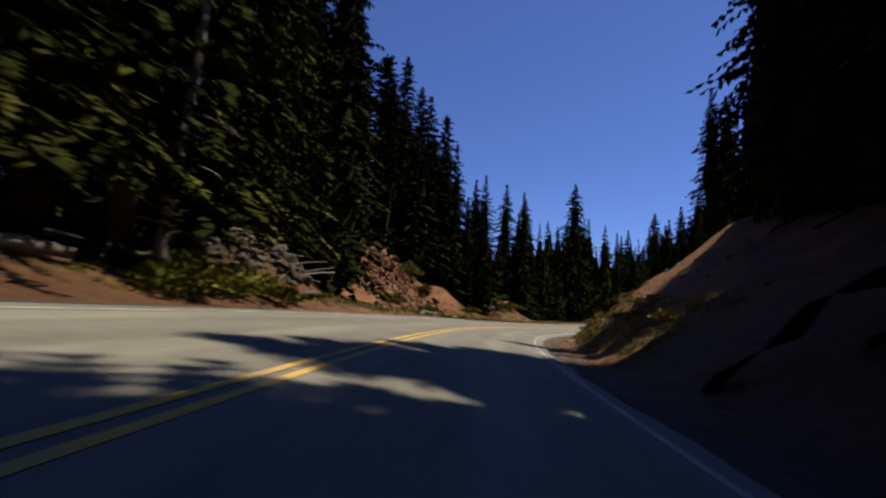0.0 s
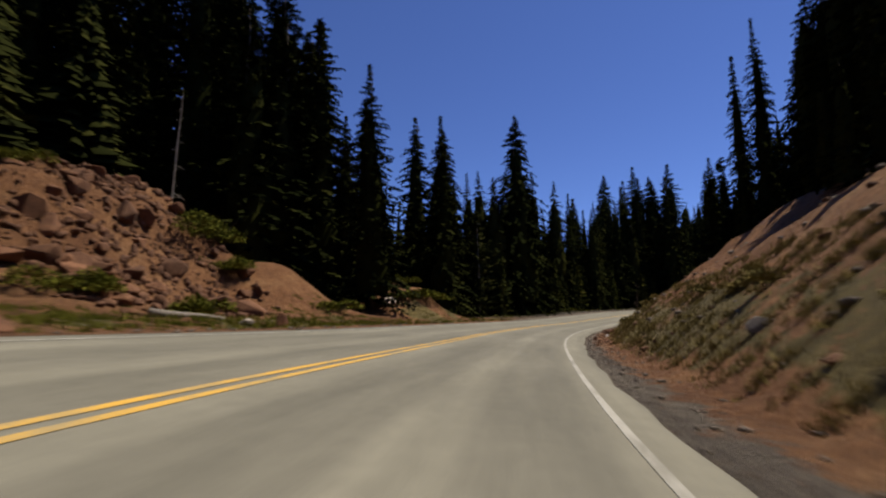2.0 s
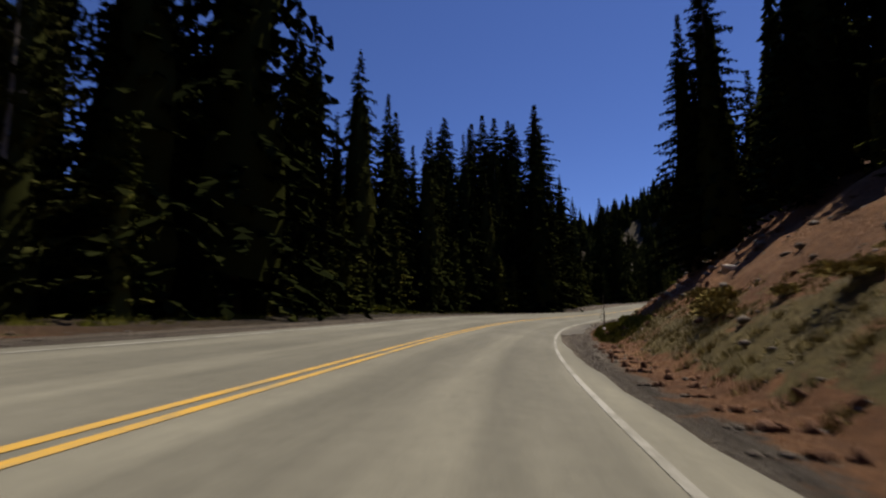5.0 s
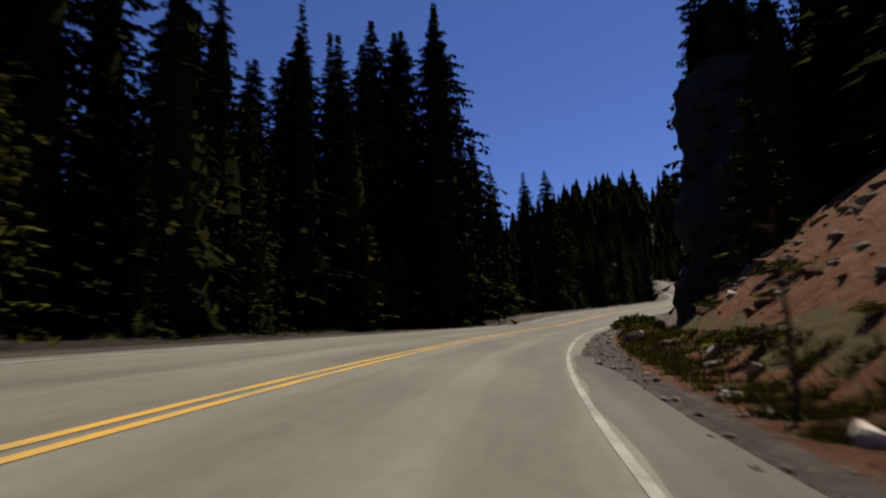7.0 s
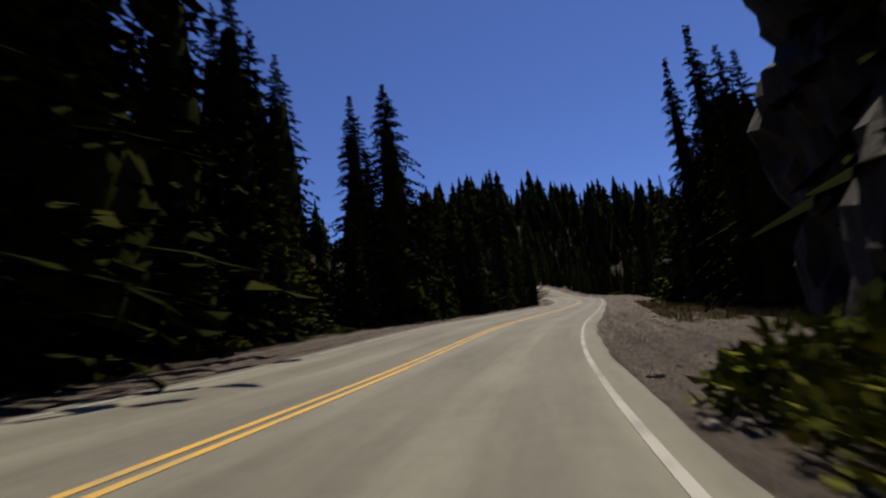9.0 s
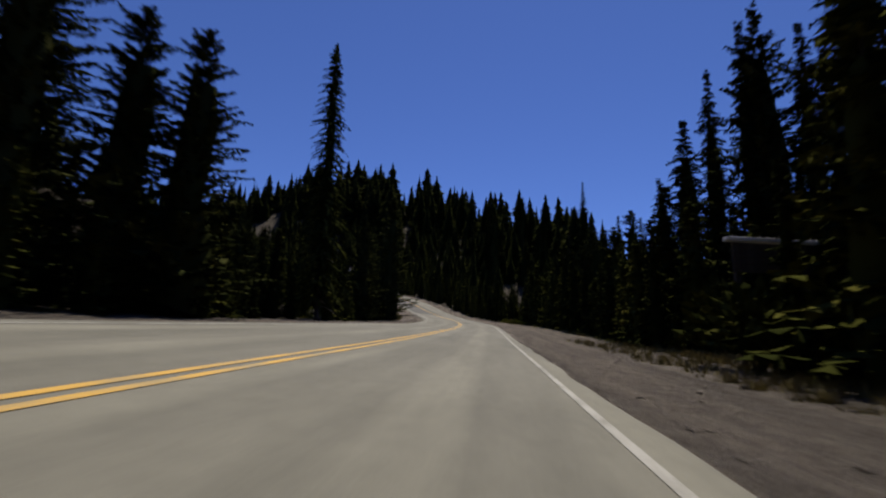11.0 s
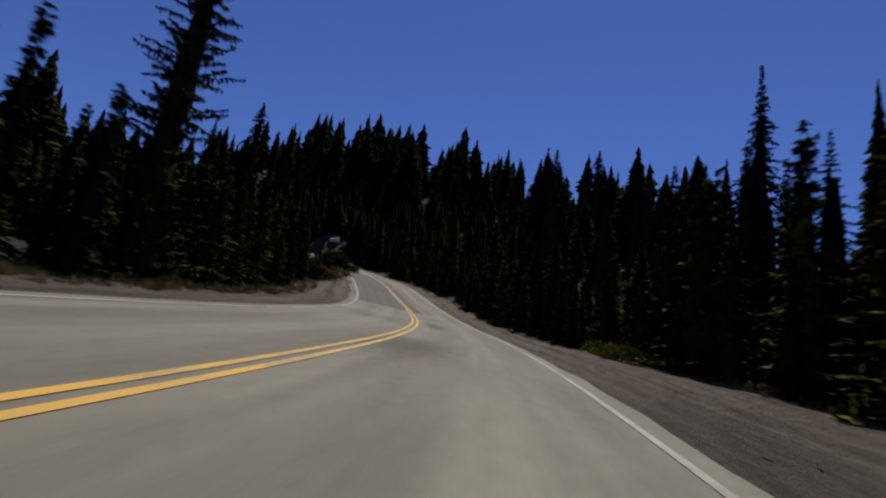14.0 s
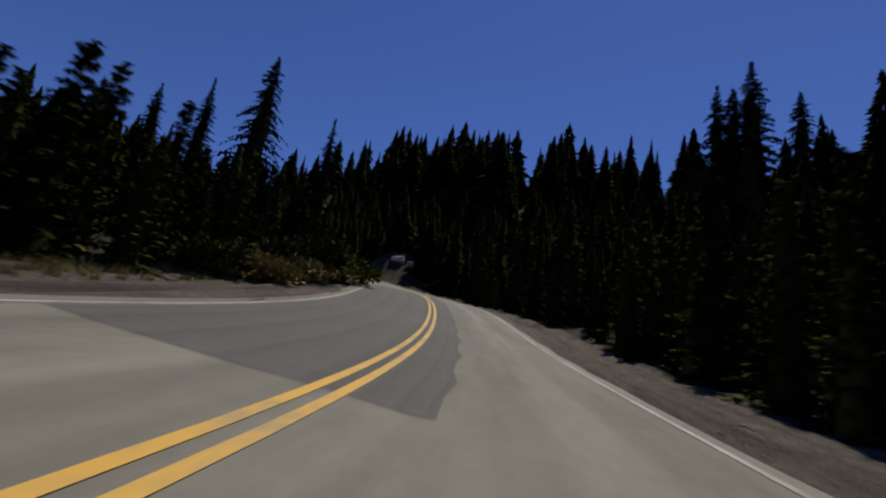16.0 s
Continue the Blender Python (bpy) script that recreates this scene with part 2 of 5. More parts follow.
ROAD_ZB = [(-0.12, 0.126), (0.00, 0.128), (0.05, 0.129), (0.02, 0.128), (-0.05, 0.127), (-0.19, 0.115), (-0.27, 0.109), (-0.29, 0.099), (-0.24, 0.089), (-0.02, 0.099), (0.29, 0.109), (0.57, 0.099), (0.90, 0.079), (1.34, 0.068), (2.15, 0.094), (2.84, 0.099), (3.51, 0.093), (4.23, 0.082), (4.97, 0.061), (5.88, 0.049), (6.91, 0.049), (8.23, 0.059), (10.13, 0.069), (12.68, 0.059), (15.00, 0.045), (17.40, 0.030), (20.00, 0.020), (22.10, 0.020), (23.90, 0.020), (25.40, 0.020)]
LANE = 3.31                      # from the double line to each edge line


def glide(knots, per=12):
    """Points about a metre apart on a smooth curve through the knots."""
    k = np.array(knots, float)
    k = np.vstack([2 * k[0] - k[1], k, 2 * k[-1] - k[-2]])
    out = []
    for i in range(1, len(k) - 2):
        u = np.linspace(0, 1, per, endpoint=False)[:, None]
        a, b, c, d = k[i - 1 : i + 3]
        out.append(0.5 * (2 * b + (c - a) * u + (2 * a - 5 * b + 4 * c - d) * u**2 + (3 * b - a - 3 * c + d) * u**3))
    return np.vstack(out + [k[-2:-1]])


LINE = glide(np.hstack([ROAD_XY, ROAD_ZB]))
CXY, CZ, CB = LINE[:, :2], LINE[:, 2], LINE[:, 3]
TAN = np.gradient(CXY, axis=0)
TAN /= np.linalg.norm(TAN, axis=1)[:, None]
RIGHT = np.stack([TAN[:, 1], -TAN[:, 0]], 1)
SS = np.concatenate([[0], np.cumsum(np.linalg.norm(np.diff(CXY, axis=0), axis=1))]) - 12.0   # metres from the start


def along(s, o, dz=0.0):
    """World place at s metres along the road and o metres to the right of its middle, on the road's own plane."""
    i = np.clip(np.searchsorted(SS, s), 0, len(SS) - 1)
    p = CXY[i] + RIGHT[i] * np.asarray(o)[..., None]
    return np.concatenate([p, (CZ[i] - CB[i] * o + dz)[..., None]], -1)


def frame_of(x, y):
    """Metres along the road and to its right for places x, y."""
    x, y = np.ravel(x), np.ravel(y)
    s, o, z, b = (np.empty(len(x)) for _ in range(4))
    for c in range(0, len(x), 4000):
        q = np.stack([x[c : c + 4000], y[c : c + 4000]], 1)
        i = ((q[:, None] - CXY[None, ::3]) ** 2).sum(-1).argmin(1) * 3
        d = q - CXY[i]
        ds = (d * TAN[i]).sum(1)
        j = np.clip(i + np.round(np.clip(ds, -2, 2)).astype(int), 0, len(SS) - 1)
        d = q - CXY[j]
        s[c : c + 4000] = SS[j]
        o[c : c + 4000] = np.sign((d * RIGHT[j]).sum(1)) * np.linalg.norm(d, axis=1)
        z[c : c + 4000], b[c : c + 4000] = CZ[j], CB[j]
    return s, o, z, b


def soft(x, a, b):
    u = np.clip((np.asarray(x, float) - a) / (b - a), 0, 1)
    return u * u * (3 - 2 * u)


def lumps(x, y, size, seed=0):
    """A cheap rolling unevenness between about -1 and 1."""
    r = np.random.RandomState(seed)
    out = 0.0
    for k in range(7):
        a, p, w = r.uniform(0, 2 * np.pi), r.uniform(0, 6.28), r.uniform(0.6, 1.9)
        out = out + np.sin((x * np.cos(a) + y * np.sin(a)) * 6.28 * w / size + p) / 3.2
    return out


def hump(x, y, cx, cy, rx, ry, turn=0.0):
    c, s = math.cos(radians(turn)), math.sin(radians(turn))
    u, v = ((x - cx) * c + (y - cy) * s) / rx, (-(x - cx) * s + (y - cy) * c) / ry
    return np.exp(-(u * u + v * v))


# right-hand bank along the road: metres along, where it starts beside the edge line, rise per metre, greatest height
BANK_R = np.array([(-30, 2.6, 0.55, 7), (5, 2.4, 0.6, 7), (20, 2.0, 0.86, 9.5), (30, 2.0, 0.98, 10.5), (46, 2.0, 0.98, 10.5), (56, 2.0, 0.87, 10), (85, 2.0, 0.85, 10), (98, 2.3, 0.8, 11), (112, 2.6, 0.82, 12), (126, 3.0, 0.88, 12), (138, 4.4, 0.9, 11), (148, 6.5, 0.6, 6), (160, 9, 0.35, 2.0), (172, 9.5, 0.1, 0.4), (182, 9.5, 0.02, 0.2), (420, 9.5, 0.02, 0.2)])
# left-hand side: the same
BANK_L = np.array([(-30, 2.0, 0.35, 4), (16, 2.0, 0.35, 4), (36, 2.5, 0.2, 1.2), (50, 3.0, 0.05, 0.3), (90, 3.0, 0.02, 0.1), (420, 3.0, 0.02, 0.1)])


def height(x, y):
    """Height of the ground at x, y."""
    shape = np.shape(x)
    x, y = np.ravel(np.asarray(x, float)), np.ravel(np.asarray(y, float))
    s, o, z, b = frame_of(x, y)
    edge = LANE + 0.6
    oc = np.clip(o, -edge - 6, edge + 6)
    base = z - b * np.where(np.abs(oc) < edge, oc, np.sign(oc) * (edge + (np.abs(oc) - edge) * 0.35))
    out = base - 0.06 - 0.22 * soft(np.abs(o), LANE + 0.2, LANE - 0.6)
    r = np.maximum(o - LANE, 0)
    st, sl, mx = (np.interp(s, BANK_R[:, 0], BANK_R[:, k]) for k in (1, 2, 3))
    rise = np.maximum(r - st, 0) * sl
    rise = mx * (1 - np.exp(-(rise / mx) - 0.45 * (rise / mx) ** 3))
    out = out + rise * (1 + 0.06 * lumps(x, y, 9, 3)) + soft(r, st, st + 3) * 0.16 * lumps(x, y, 3.1, 4) * soft(s, 175, 150)
    out = out + soft(r, 12, 50) * soft(s, 172, 125) * 8
    left = np.maximum(-o - LANE, 0)
    st, sl, mx = (np.interp(s, BANK_L[:, 0], BANK_L[:, k]) for k in (1, 2, 3))
    rise = np.maximum(left - st, 0) * sl
    rise = mx * (1 - np.exp(-rise / mx))
    out = out + rise + soft(left, st, st + 3) * 0.12 * lumps(x, y, 4.0, 5)
    out = out - soft(left, 12, 58) * soft(s, 178, 125) * 11
    # the rubble mound and the low berm behind it
    m = 8.8 * hump(x, y, -10.1, 63.6, 4.9, 9.0) + 4.0 * hump(x, y, -6.2, 69.5, 5.1, 4.5) + 2.1 * hump(x, y, -0.2, 70.3, 4.6, 4.5) + 3.2 * hump(x, y, 8.8, 80.4, 4.8, 2.9, 50) + 1.0 * hump(x, y, 1.0, 70.5, 2.5, 5.0) + 3.7 * hump(x, y, -14.5, 53.4, 4.2, 6.1) + 1.2 * hump(x, y, 10.8, 77.4, 4.5, 2.2, 50)
    out = out + m * soft(left, 2.2, 8.0) * (1 + 0.07 * lumps(x, y, 4.3, 8))
    out = out + 2.1 * hump(x, y, -8.4, 23.6, 2.4, 3.0) * soft(left, 1.5, 4.5)          # under the rock pile
    # the verge that rises inside the left-hand bend
    out = out + 0.5 * soft(left, 5.5, 12) * soft(s, 200, 225)
    out = out + 4.6 * hump(x, y, 206.8, 203.0, 4.5, 4.5) * soft(r, 2.6, 5.6)          # under the pale outcrop beyond the bend
    # the wooded hill ahead
    far = soft(np.abs(o), 10, 50)
    hill = 34 * hump(x, y, 278, 250, 62, 58, 30) + 8.5 * hump(x, y, 252, 182, 45, 36, 20)
    out = out + far * hill * soft(x + y, 275, 365) + soft(r, 3, 30) * soft(s, 240, 275) * 7
    return out.reshape(shape)


# ---- end of lie of the land ----
def mesh_from(name, verts, faces, mats, smooth=False, mat_index=None):
    me = bpy.data.meshes.new(name)
    me.from_pydata([tuple(v) for v in verts], [], [tuple(f) for f in faces])
    for m in mats:
        me.materials.append(m)
    if mat_index is not None:
        me.polygons.foreach_set("material_index", mat_index)
    if smooth:
        me.polygons.foreach_set("use_smooth", [True] * len(me.polygons))
    me.update()
    return me


def ground_sheet():
    def axis(lo, hi, step):
        out = np.array([6, 14, 26, 45, 75, 120, 190, 300, 480, 750, 1200, 2000, 3200], float)
        return np.concatenate([lo - out[::-1], np.arange(lo, hi + 0.01, step), hi + out])

    ax, ay = axis(-45, 250, 0.65), axis(-30, 250, 0.65)
    gx, gy = np.meshgrid(ax, ay, indexing="ij")
    h = height(gx, gy)
    s, o, _, _ = (a.reshape(gx.shape) for a in frame_of(gx, gy))
    nx, ny = gx.shape
    verts = np.stack([gx, gy, h], -1).reshape(-1, 3)
    i = np.arange(nx * ny).reshape(nx, ny)
    faces = np.stack([i[:-1, :-1], i[1:, :-1], i[1:, 1:], i[:-1, 1:]], -1).reshape(-1, 4)
    me = mesh_from("ground", verts.tolist(), faces.tolist(), [SOIL], True)
    r, left = o - LANE, -o - LANE
    lump = 0.5 + 0.5 * lumps(gx, gy, 7, 21)
    st = np.interp(s, BANK_R[:, 0], BANK_R[:, 1])
    soil = soft(r, 0, 1) * soft(r, 22, 12) * soft(s, 166, 150) + soft(left, 0, 0.5) * soft(left, 7, 3) * soft(s, 92, 80)
    soil = soil + hump(gx, gy, -6.5, 61, 12, 17) * 2.2 + hump(gx, gy, 10, 79, 12, 7, 30) * 1.4
    grass = 0.62 * soft(r, st - 0.2, st + 0.5) * soft(r, st + 3.6 - 2.2 * soft(s, 90, 104), st + 1.2) * soft(s, 6, 15) * soft(s, 146, 132) * (0.45 + 0.55 * lump)
    grass = grass + 0.6 * soft(left, 2.5, 4.0) * soft(left, 10, 5) * soft(lump, 0.45, 0.7) * soft(s, 95, 85)
    grav = soft(np.abs(o), LANE + 1.7, LANE + 1.0) * (1 - 0.55 * soft(r, -1, 0) * soft(s, 100, 90)) + soft(left, 4.6, 3.2) * soft(left, -1, 0) * soft(s, 130, 150) + soft(r, 6.6 - 3.0 * soft(s, 230, 244), 5.0 - 2.6 * soft(s, 230, 244)) * soft(r, -1, 0) * soft(s, 134, 150)
    grav = grav + 0.8 * soft(left, 3.4, 2.2) * soft(left, -1, 0) * soft(s, 80, 90)
    col = np.stack([np.clip(soil, 0, 1), np.clip(grass, 0, 1), np.clip(grav, 0, 1), soft(s, 96, 106)], -1).reshape(-1)
    ca = me.color_attributes.new("cover", "FLOAT_COLOR", "POINT")
    ca.data.foreach_set("color", col.astype(np.float32))
    run = me.attributes.new("run", "FLOAT_VECTOR", "POINT")
    run.data.foreach_set("vector", np.stack([o, s, 0 * o], -1).reshape(-1).astype(np.float32))
    return tagged(new("ground", me), "red-brown soil, gravel, grass and forest floor rising to a wooded hill", "ground", kind="structure")


GROUND = ground_sheet()


def ribbon(name, s0, s1, offsets, dz, mat, label, category="road", drop=0.0):
    """A strip of the road's surface between lines at the given offsets, numbers or functions of s; drop lowers its outermost two lines."""
    s = SS[(SS >= s0) & (SS <= s1)]
    oo = np.stack([o(s) if callable(o) else np.full(len(s), float(o)) for o in offsets], 1)
    last = len(offsets) - 1
    v = np.stack([along(s, oo[:, k], dz - (drop if k in (0, last) else 0.0)) for k in range(last + 1)], 1)
    n, k = v.shape[:2]
    i = np.arange(n * k).reshape(n, k)
    faces = np.stack([i[:-1, :-1], i[:-1, 1:], i[1:, 1:], i[1:, :-1]], -1).reshape(-1, 4)
    me = mesh_from(name, v.reshape(-1, 3).tolist(), faces.tolist(), [mat], True)
    uv = me.uv_layers.new(name="UVMap")
    flat = np.stack([oo.ravel(), np.repeat(s, k)], 1)
    uv.data.foreach_set("uv", flat[faces.ravel()].astype(np.float32).ravel())
    return tagged(new(name, me), label, category, kind="structure")


def ragged(s, k):
    return 0.04 * np.sin(s * 0.9 + k) + 0.03 * np.sin(s * 1.7 + 2 * k) + 0.04 * np.sin(s * 0.35)


# how far the asphalt reaches past the right-hand edge line, and where that line runs
SHOULDER = np.array([(-14, 0.45), (20, 0.35), (42, 0.5), (58, 0.8), (78, 0.85), (95, 0.45), (104, 0.14), (118, 0.16), (126, 0.4), (145, 0.45), (160, 0.5), (200, 0.45), (240, 0.4), (420, 0.4)])
EDGE_LINE = np.array([(-14, 3.40), (42, 3.40), (52, 3.34), (66, 3.31), (78, 3.38), (96, 3.35), (112, 3.31), (126, 3.39), (142, 3.35), (165, 3.27), (188, 3.13), (225, 3.19), (250, 3.21), (420, 3.21)])


def edge_line(s, shift=0.0):
    return np.interp(s, EDGE_LINE[:, 0], EDGE_LINE[:, 1]) + shift


def asphalt_edge(s, shift=0.0):
    return edge_line(s) + np.interp(s, SHOULDER[:, 0], SHOULDER[:, 1]) + 0.6 * ragged(s, 3) + 0.03 * np.sin(s * 4.3) + shift


PATCH_LINES = (-LANE + 0.12, -2.4, -1.6, -0.8, 0.0, 0.35, 0.6, 0.8)


def patch(s0, s1):
    """A newer, darker piece of asphalt with a slanting start, over one lane and a part of the other."""
    s = SS[(SS > s0 - 2) & (SS < s1)]
    rows = []
    for o in PATCH_LINES:
        start = s0 - 0.3 * (o - 0.8) + 0.05 * np.sin(o * 9)
        rows.append(along(np.maximum(s, start), np.full(len(s), o + (0.05 * np.sin(s * 2.1) if o == 0.8 else 0.0)), 0.003))
    v = np.stack(rows, 1)
    n, k = v.shape[:2]
    for j, o in enumerate(PATCH_LINES):
        start = s0 - 0.3 * (o - 0.8) + 0.05 * np.sin(o * 9)
        late = s < start
        i = np.clip(np.searchsorted(SS, start), 1, len(SS) - 1)
        f = (start - SS[i - 1]) / (SS[i] - SS[i - 1])
        p = (1 - f) * along(SS[i - 1], np.array(o), 0.003) + f * along(SS[i], np.array(o), 0.003)
        v[late, j] = p
    i = np.arange(n * k).reshape(n, k)
    faces = np.stack([i[:-1, :-1], i[:-1, 1:], i[1:, 1:], i[1:, :-1]], -1).reshape(-1, 4)
    co = v.reshape(-1, 3)
    faces = [f for f in faces.tolist() if np.linalg.norm(co[f[0]] - co[f[3]]) > 1e-4 or np.linalg.norm(co[f[1]] - co[f[2]]) > 1e-4]
    me = mesh_from("road_patch", co.tolist(), faces, [PATCH], True)
    me.uv_layers.new(name="UVMap")
    return tagged(new("road_patch", me), "darker grey newer asphalt patch across the road", "road", kind="structure")


patch(244.2, 275.0)
ROAD = ribbon("road", -14, 1e9, [lambda s: -LANE - 0.55 + ragged(s, 0), -LANE - 0.4, -LANE, -1.6, 0, 1.6, 2.9, lambda s: asphalt_edge(s, -0.1), asphalt_edge], 0.0, ASPHALT, "worn pale grey asphalt road with ragged edges", drop=0.07)
ribbon("old_road_edge", 104, 122, [lambda s: asphalt_edge(s, -0.15), lambda s: asphalt_edge(s, 0.35), lambda s: asphalt_edge(s, 0.3 + 0.75 * soft(s, 104, 109) * soft(s, 122, 114)) + 0.12 * np.sin(s * 2.3)], -0.035, OLD_ASPHALT, "broken dark grey strip of old asphalt beside the road")
for _a, _b in ((-0.15, -0.055), (0.055, 0.15)):
    ribbon("road_marking", -14, 1e9, [_a, _b], 0.006, YELLOW, "worn yellow painted centre line on grey asphalt", "road marking")
ribbon("road_marking", -14, 1e9, [-LANE - 0.045, -LANE + 0.045], 0.006, WHITE, "worn white painted edge line on grey asphalt", "road marking")
ribbon("road_marking", -14, 1e9, [lambda s: edge_line(s, -0.045), lambda s: edge_line(s, 0.045)], 0.006, WHITE, "worn white painted edge line on grey asphalt", "road marking")


# ---- trees ----
def tube(pts, radii, sides=7, seed=0):
    """Vertices and faces of a tapered tube along pts."""
    pts = np.array(pts, float)
    t = np.gradient(pts, axis=0)
    t /= np.linalg.norm(t, axis=1)[:, None] + 1e-9
    ref = np.array([1.0, 0, 0]) if abs(t[0][0]) < 0.7 else np.array([0, 1.0, 0])
    v = []
    a = np.linspace(0, 2 * np.pi, sides, endpoint=False)
    for p, d, r in zip(pts, t, radii):
        u = np.cross(d, ref)
        u /= np.linalg.norm(u) + 1e-9
        w = np.cross(d, u)
        v.append(p + r * (np.cos(a)[:, None] * u + np.sin(a)[:, None] * w))
    v = np.concatenate(v)
    f = []
    for k in range(len(pts) - 1):
        for j in range(sides):
            f.append((k * sides + j, k * sides + (j + 1) % sides, (k + 1) * sides + (j + 1) % sides, (k + 1) * sides + j))
    f.append(tuple(range(sides))[::-1])
    f.append(tuple(range((len(pts) - 1) * sides, len(pts) * sides)))
    return v.tolist(), f


def trunk_mesh(name, h, r, seed, mat=None, lean=0.0):
    rng = np.random.RandomState(seed)
    z = np.linspace(-0.4, h * 0.985, 12)
    wob = np.cumsum(rng.normal(0, 0.05, (12, 2)), axis=0) * h / 30
    pts = np.stack([wob[:, 0] + lean * z, wob[:, 1], z], 1)
    rad = r * np.clip(1.0 - z / h, 0.02, 1) ** 0.85
    rad[0] *= 1.35
    v, f = tube(pts, rad, 8)
    return mesh_from(name, v, f, [mat or BARK], True)


def mesh_np(name, verts, tris, mats):
    """A mesh of triangles from arrays."""
    verts, tris = np.asarray(verts, np.float32), np.asarray(tris, np.int32)
    me = bpy.data.meshes.new(name)
    me.vertices.add(len(verts))
    me.vertices.foreach_set("co", verts.ravel())
    me.loops.add(len(tris) * 3)
    me.loops.foreach_set("vertex_index", tris.ravel())
    me.polygons.add(len(tris))
    me.polygons.foreach_set("loop_start", np.arange(0, len(tris) * 3, 3, dtype=np.int32))
    for m in mats:
        me.materials.append(m)
    me.update(calc_edges=True)
    return me


def unit(v):
    return v / (np.linalg.norm(v, axis=1)[:, None] + 1e-9)


def sprays(rng, base, way, length, width, hang):
    """Kinked diamond-shaped needle sprays at base, pointing along way: vertices and triangles."""
    n = len(base)
    way = unit(way)
    across = unit(np.cross(way, np.array([0, 0, 1.0]) + rng.normal(0, hang, (n, 3))))
    L, W = length[:, None], width[:, None]
    mid = base + way * L * 0.5
    sag = np.array([0, 0, -1.0]) * L * 0.10
    v = np.stack([base, mid - across * W + sag, base + way * L + sag * 0.6, mid + across * W + sag], 1).reshape(-1, 3)
    k = np.arange(n)[:, None] * 4
    t = np.concatenate([k + [0, 1, 2], k + [0, 2, 3]], 1).reshape(-1, 3)
    return v, t


def crown_arrays(h, radius, seed, start=0.1, whorls=46, per=9, droop=0.35, power=0.8, lift=0.0, teeth=6, hang=True, fill=0.95, broad=1.0, uneven=0.2, slim=1.15, core=0.0):
    """A conifer's crown: whorls of feathered boughs, each a drooping spine with side twigs that hang below it."""
    rng = np.random.RandomState(seed)
    rows = []
    bias = rng.uniform(0.78, 1.12, 12)
    for z in start * h + (1 - start) * h * (1 - (1 - np.linspace(0, 0.99, whorls)) ** 1.45):
        frac = (z / h - start) / (1 - start)
        rr = max(radius * max(1 - frac, 0.0) ** power * rng.uniform(1 - uneven, 1 + 0.6 * uneven), 0.3)
        if frac < 0.06:
            rr *= 0.7 + 5 * frac
        nb = max(4, int(per * (0.55 + 0.45 * (1 - frac)) + rng.rand()))
        a0 = rng.uniform(0, 6.28)
        for bi in range(nb):
            if rng.rand() < fill:
                a = a0 + bi * 6.283 / nb + rng.normal(0, 0.25)
                rows.append((z + rng.normal(0, 0.16), a, rr * rng.uniform(0.72, 1.15) * bias[int(a / 0.524) % 12], lift + rng.normal(0, 0.08) + 1.3 * max(frac - 0.7, 0), droop * rng.uniform(0.6, 1.35)))
    z, a, L, up, dr = np.array(rows).T
    m, n = len(z), teeth
    d = np.stack([np.cos(a), np.sin(a), 0 * a], 1)[:, None]
    sd = np.stack([-np.sin(a), np.cos(a), 0 * a], 1)[:, None]

    def spine(t):
        lift_z = z[:, None] + up[:, None] * L[:, None] * t - dr[:, None] * L[:, None] * t * t
        c = d * (L[:, None] * t)[..., None]
        c[..., 2] = lift_z
        return c

    tk = np.tile(np.linspace(0.04, 1, n + 1), (m, 1))
    sp = spine(tk) + sd * (rng.normal(0, 0.05, (m, n + 1)) * L[:, None])[..., None]
    sp[..., 2] += rng.normal(0, 0.04, (m, n + 1))
    wide = np.clip(0.2 + 0.32 * L, 0.2, slim)[:, None] * broad
    verts, tris = [sp], []
    count = n + 1
    k = np.arange(n)
    for side in (-1, 1):
        for drop, reach in ((0.3, 1.0), (1.0, 0.45)) if hang else ((0.95, 0.85),):
            tt = np.clip((k + 0.35 + rng.uniform(-0.2, 0.35, (m, n))) / n, 0.05, 1)
            w = wide * (0.55 + 0.45 * np.sqrt(tt)) * (1.06 - tt) ** 0.45 * rng.uniform(0.6, 1.3, (m, n))
            tip = spine(tt) + sd * (side * w * reach)[..., None] + d * (0.55 * w * rng.uniform(0.3, 1.3, (m, n)))[..., None]
            tip[..., 2] -= w * drop * rng.uniform(0.5, 1.3, (m, n))
            verts.append(tip)
            q = np.stack([k, count + k, k + 1], 1)
            tris.append(q if side > 0 else q[:, ::-1])
            count += n
    v = np.concatenate(verts, 1)
    t = np.concatenate(tris)[None] + (np.arange(m) * count)[:, None, None]
    v, t = v.reshape(-1, 3), t.reshape(-1, 3)
    if core:                                    # the dense dark inside of the crown
        zz = np.linspace(start * h + 0.1, h * 0.8, 7)
        q = core * radius * np.clip(1 - (zz / h - start) / (1 - start), 0, 1) ** power
        ang = np.linspace(0, 2 * np.pi, 6, endpoint=False)
        qj = q[:, None] * rng.uniform(0.6, 1.25, (7, 6))
        cv = np.stack([np.cos(ang) * qj, np.sin(ang) * qj, zz[:, None] + rng.normal(0, 0.02 * h, (7, 6))], -1).reshape(-1, 3)
        i = np.arange(42).reshape(7, 6)
        a, b = i[:-1], np.roll(i, -1, 1)[:-1]
        c, d2 = i[1:], np.roll(i, -1, 1)[1:]
        ct = np.concatenate([np.stack([a, b, d2], -1).reshape(-1, 3), np.stack([a, d2, c], -1).reshape(-1, 3)])
        t = np.vstack([t, ct + len(v)])
        v = np.vstack([v, cv])
    return v, t


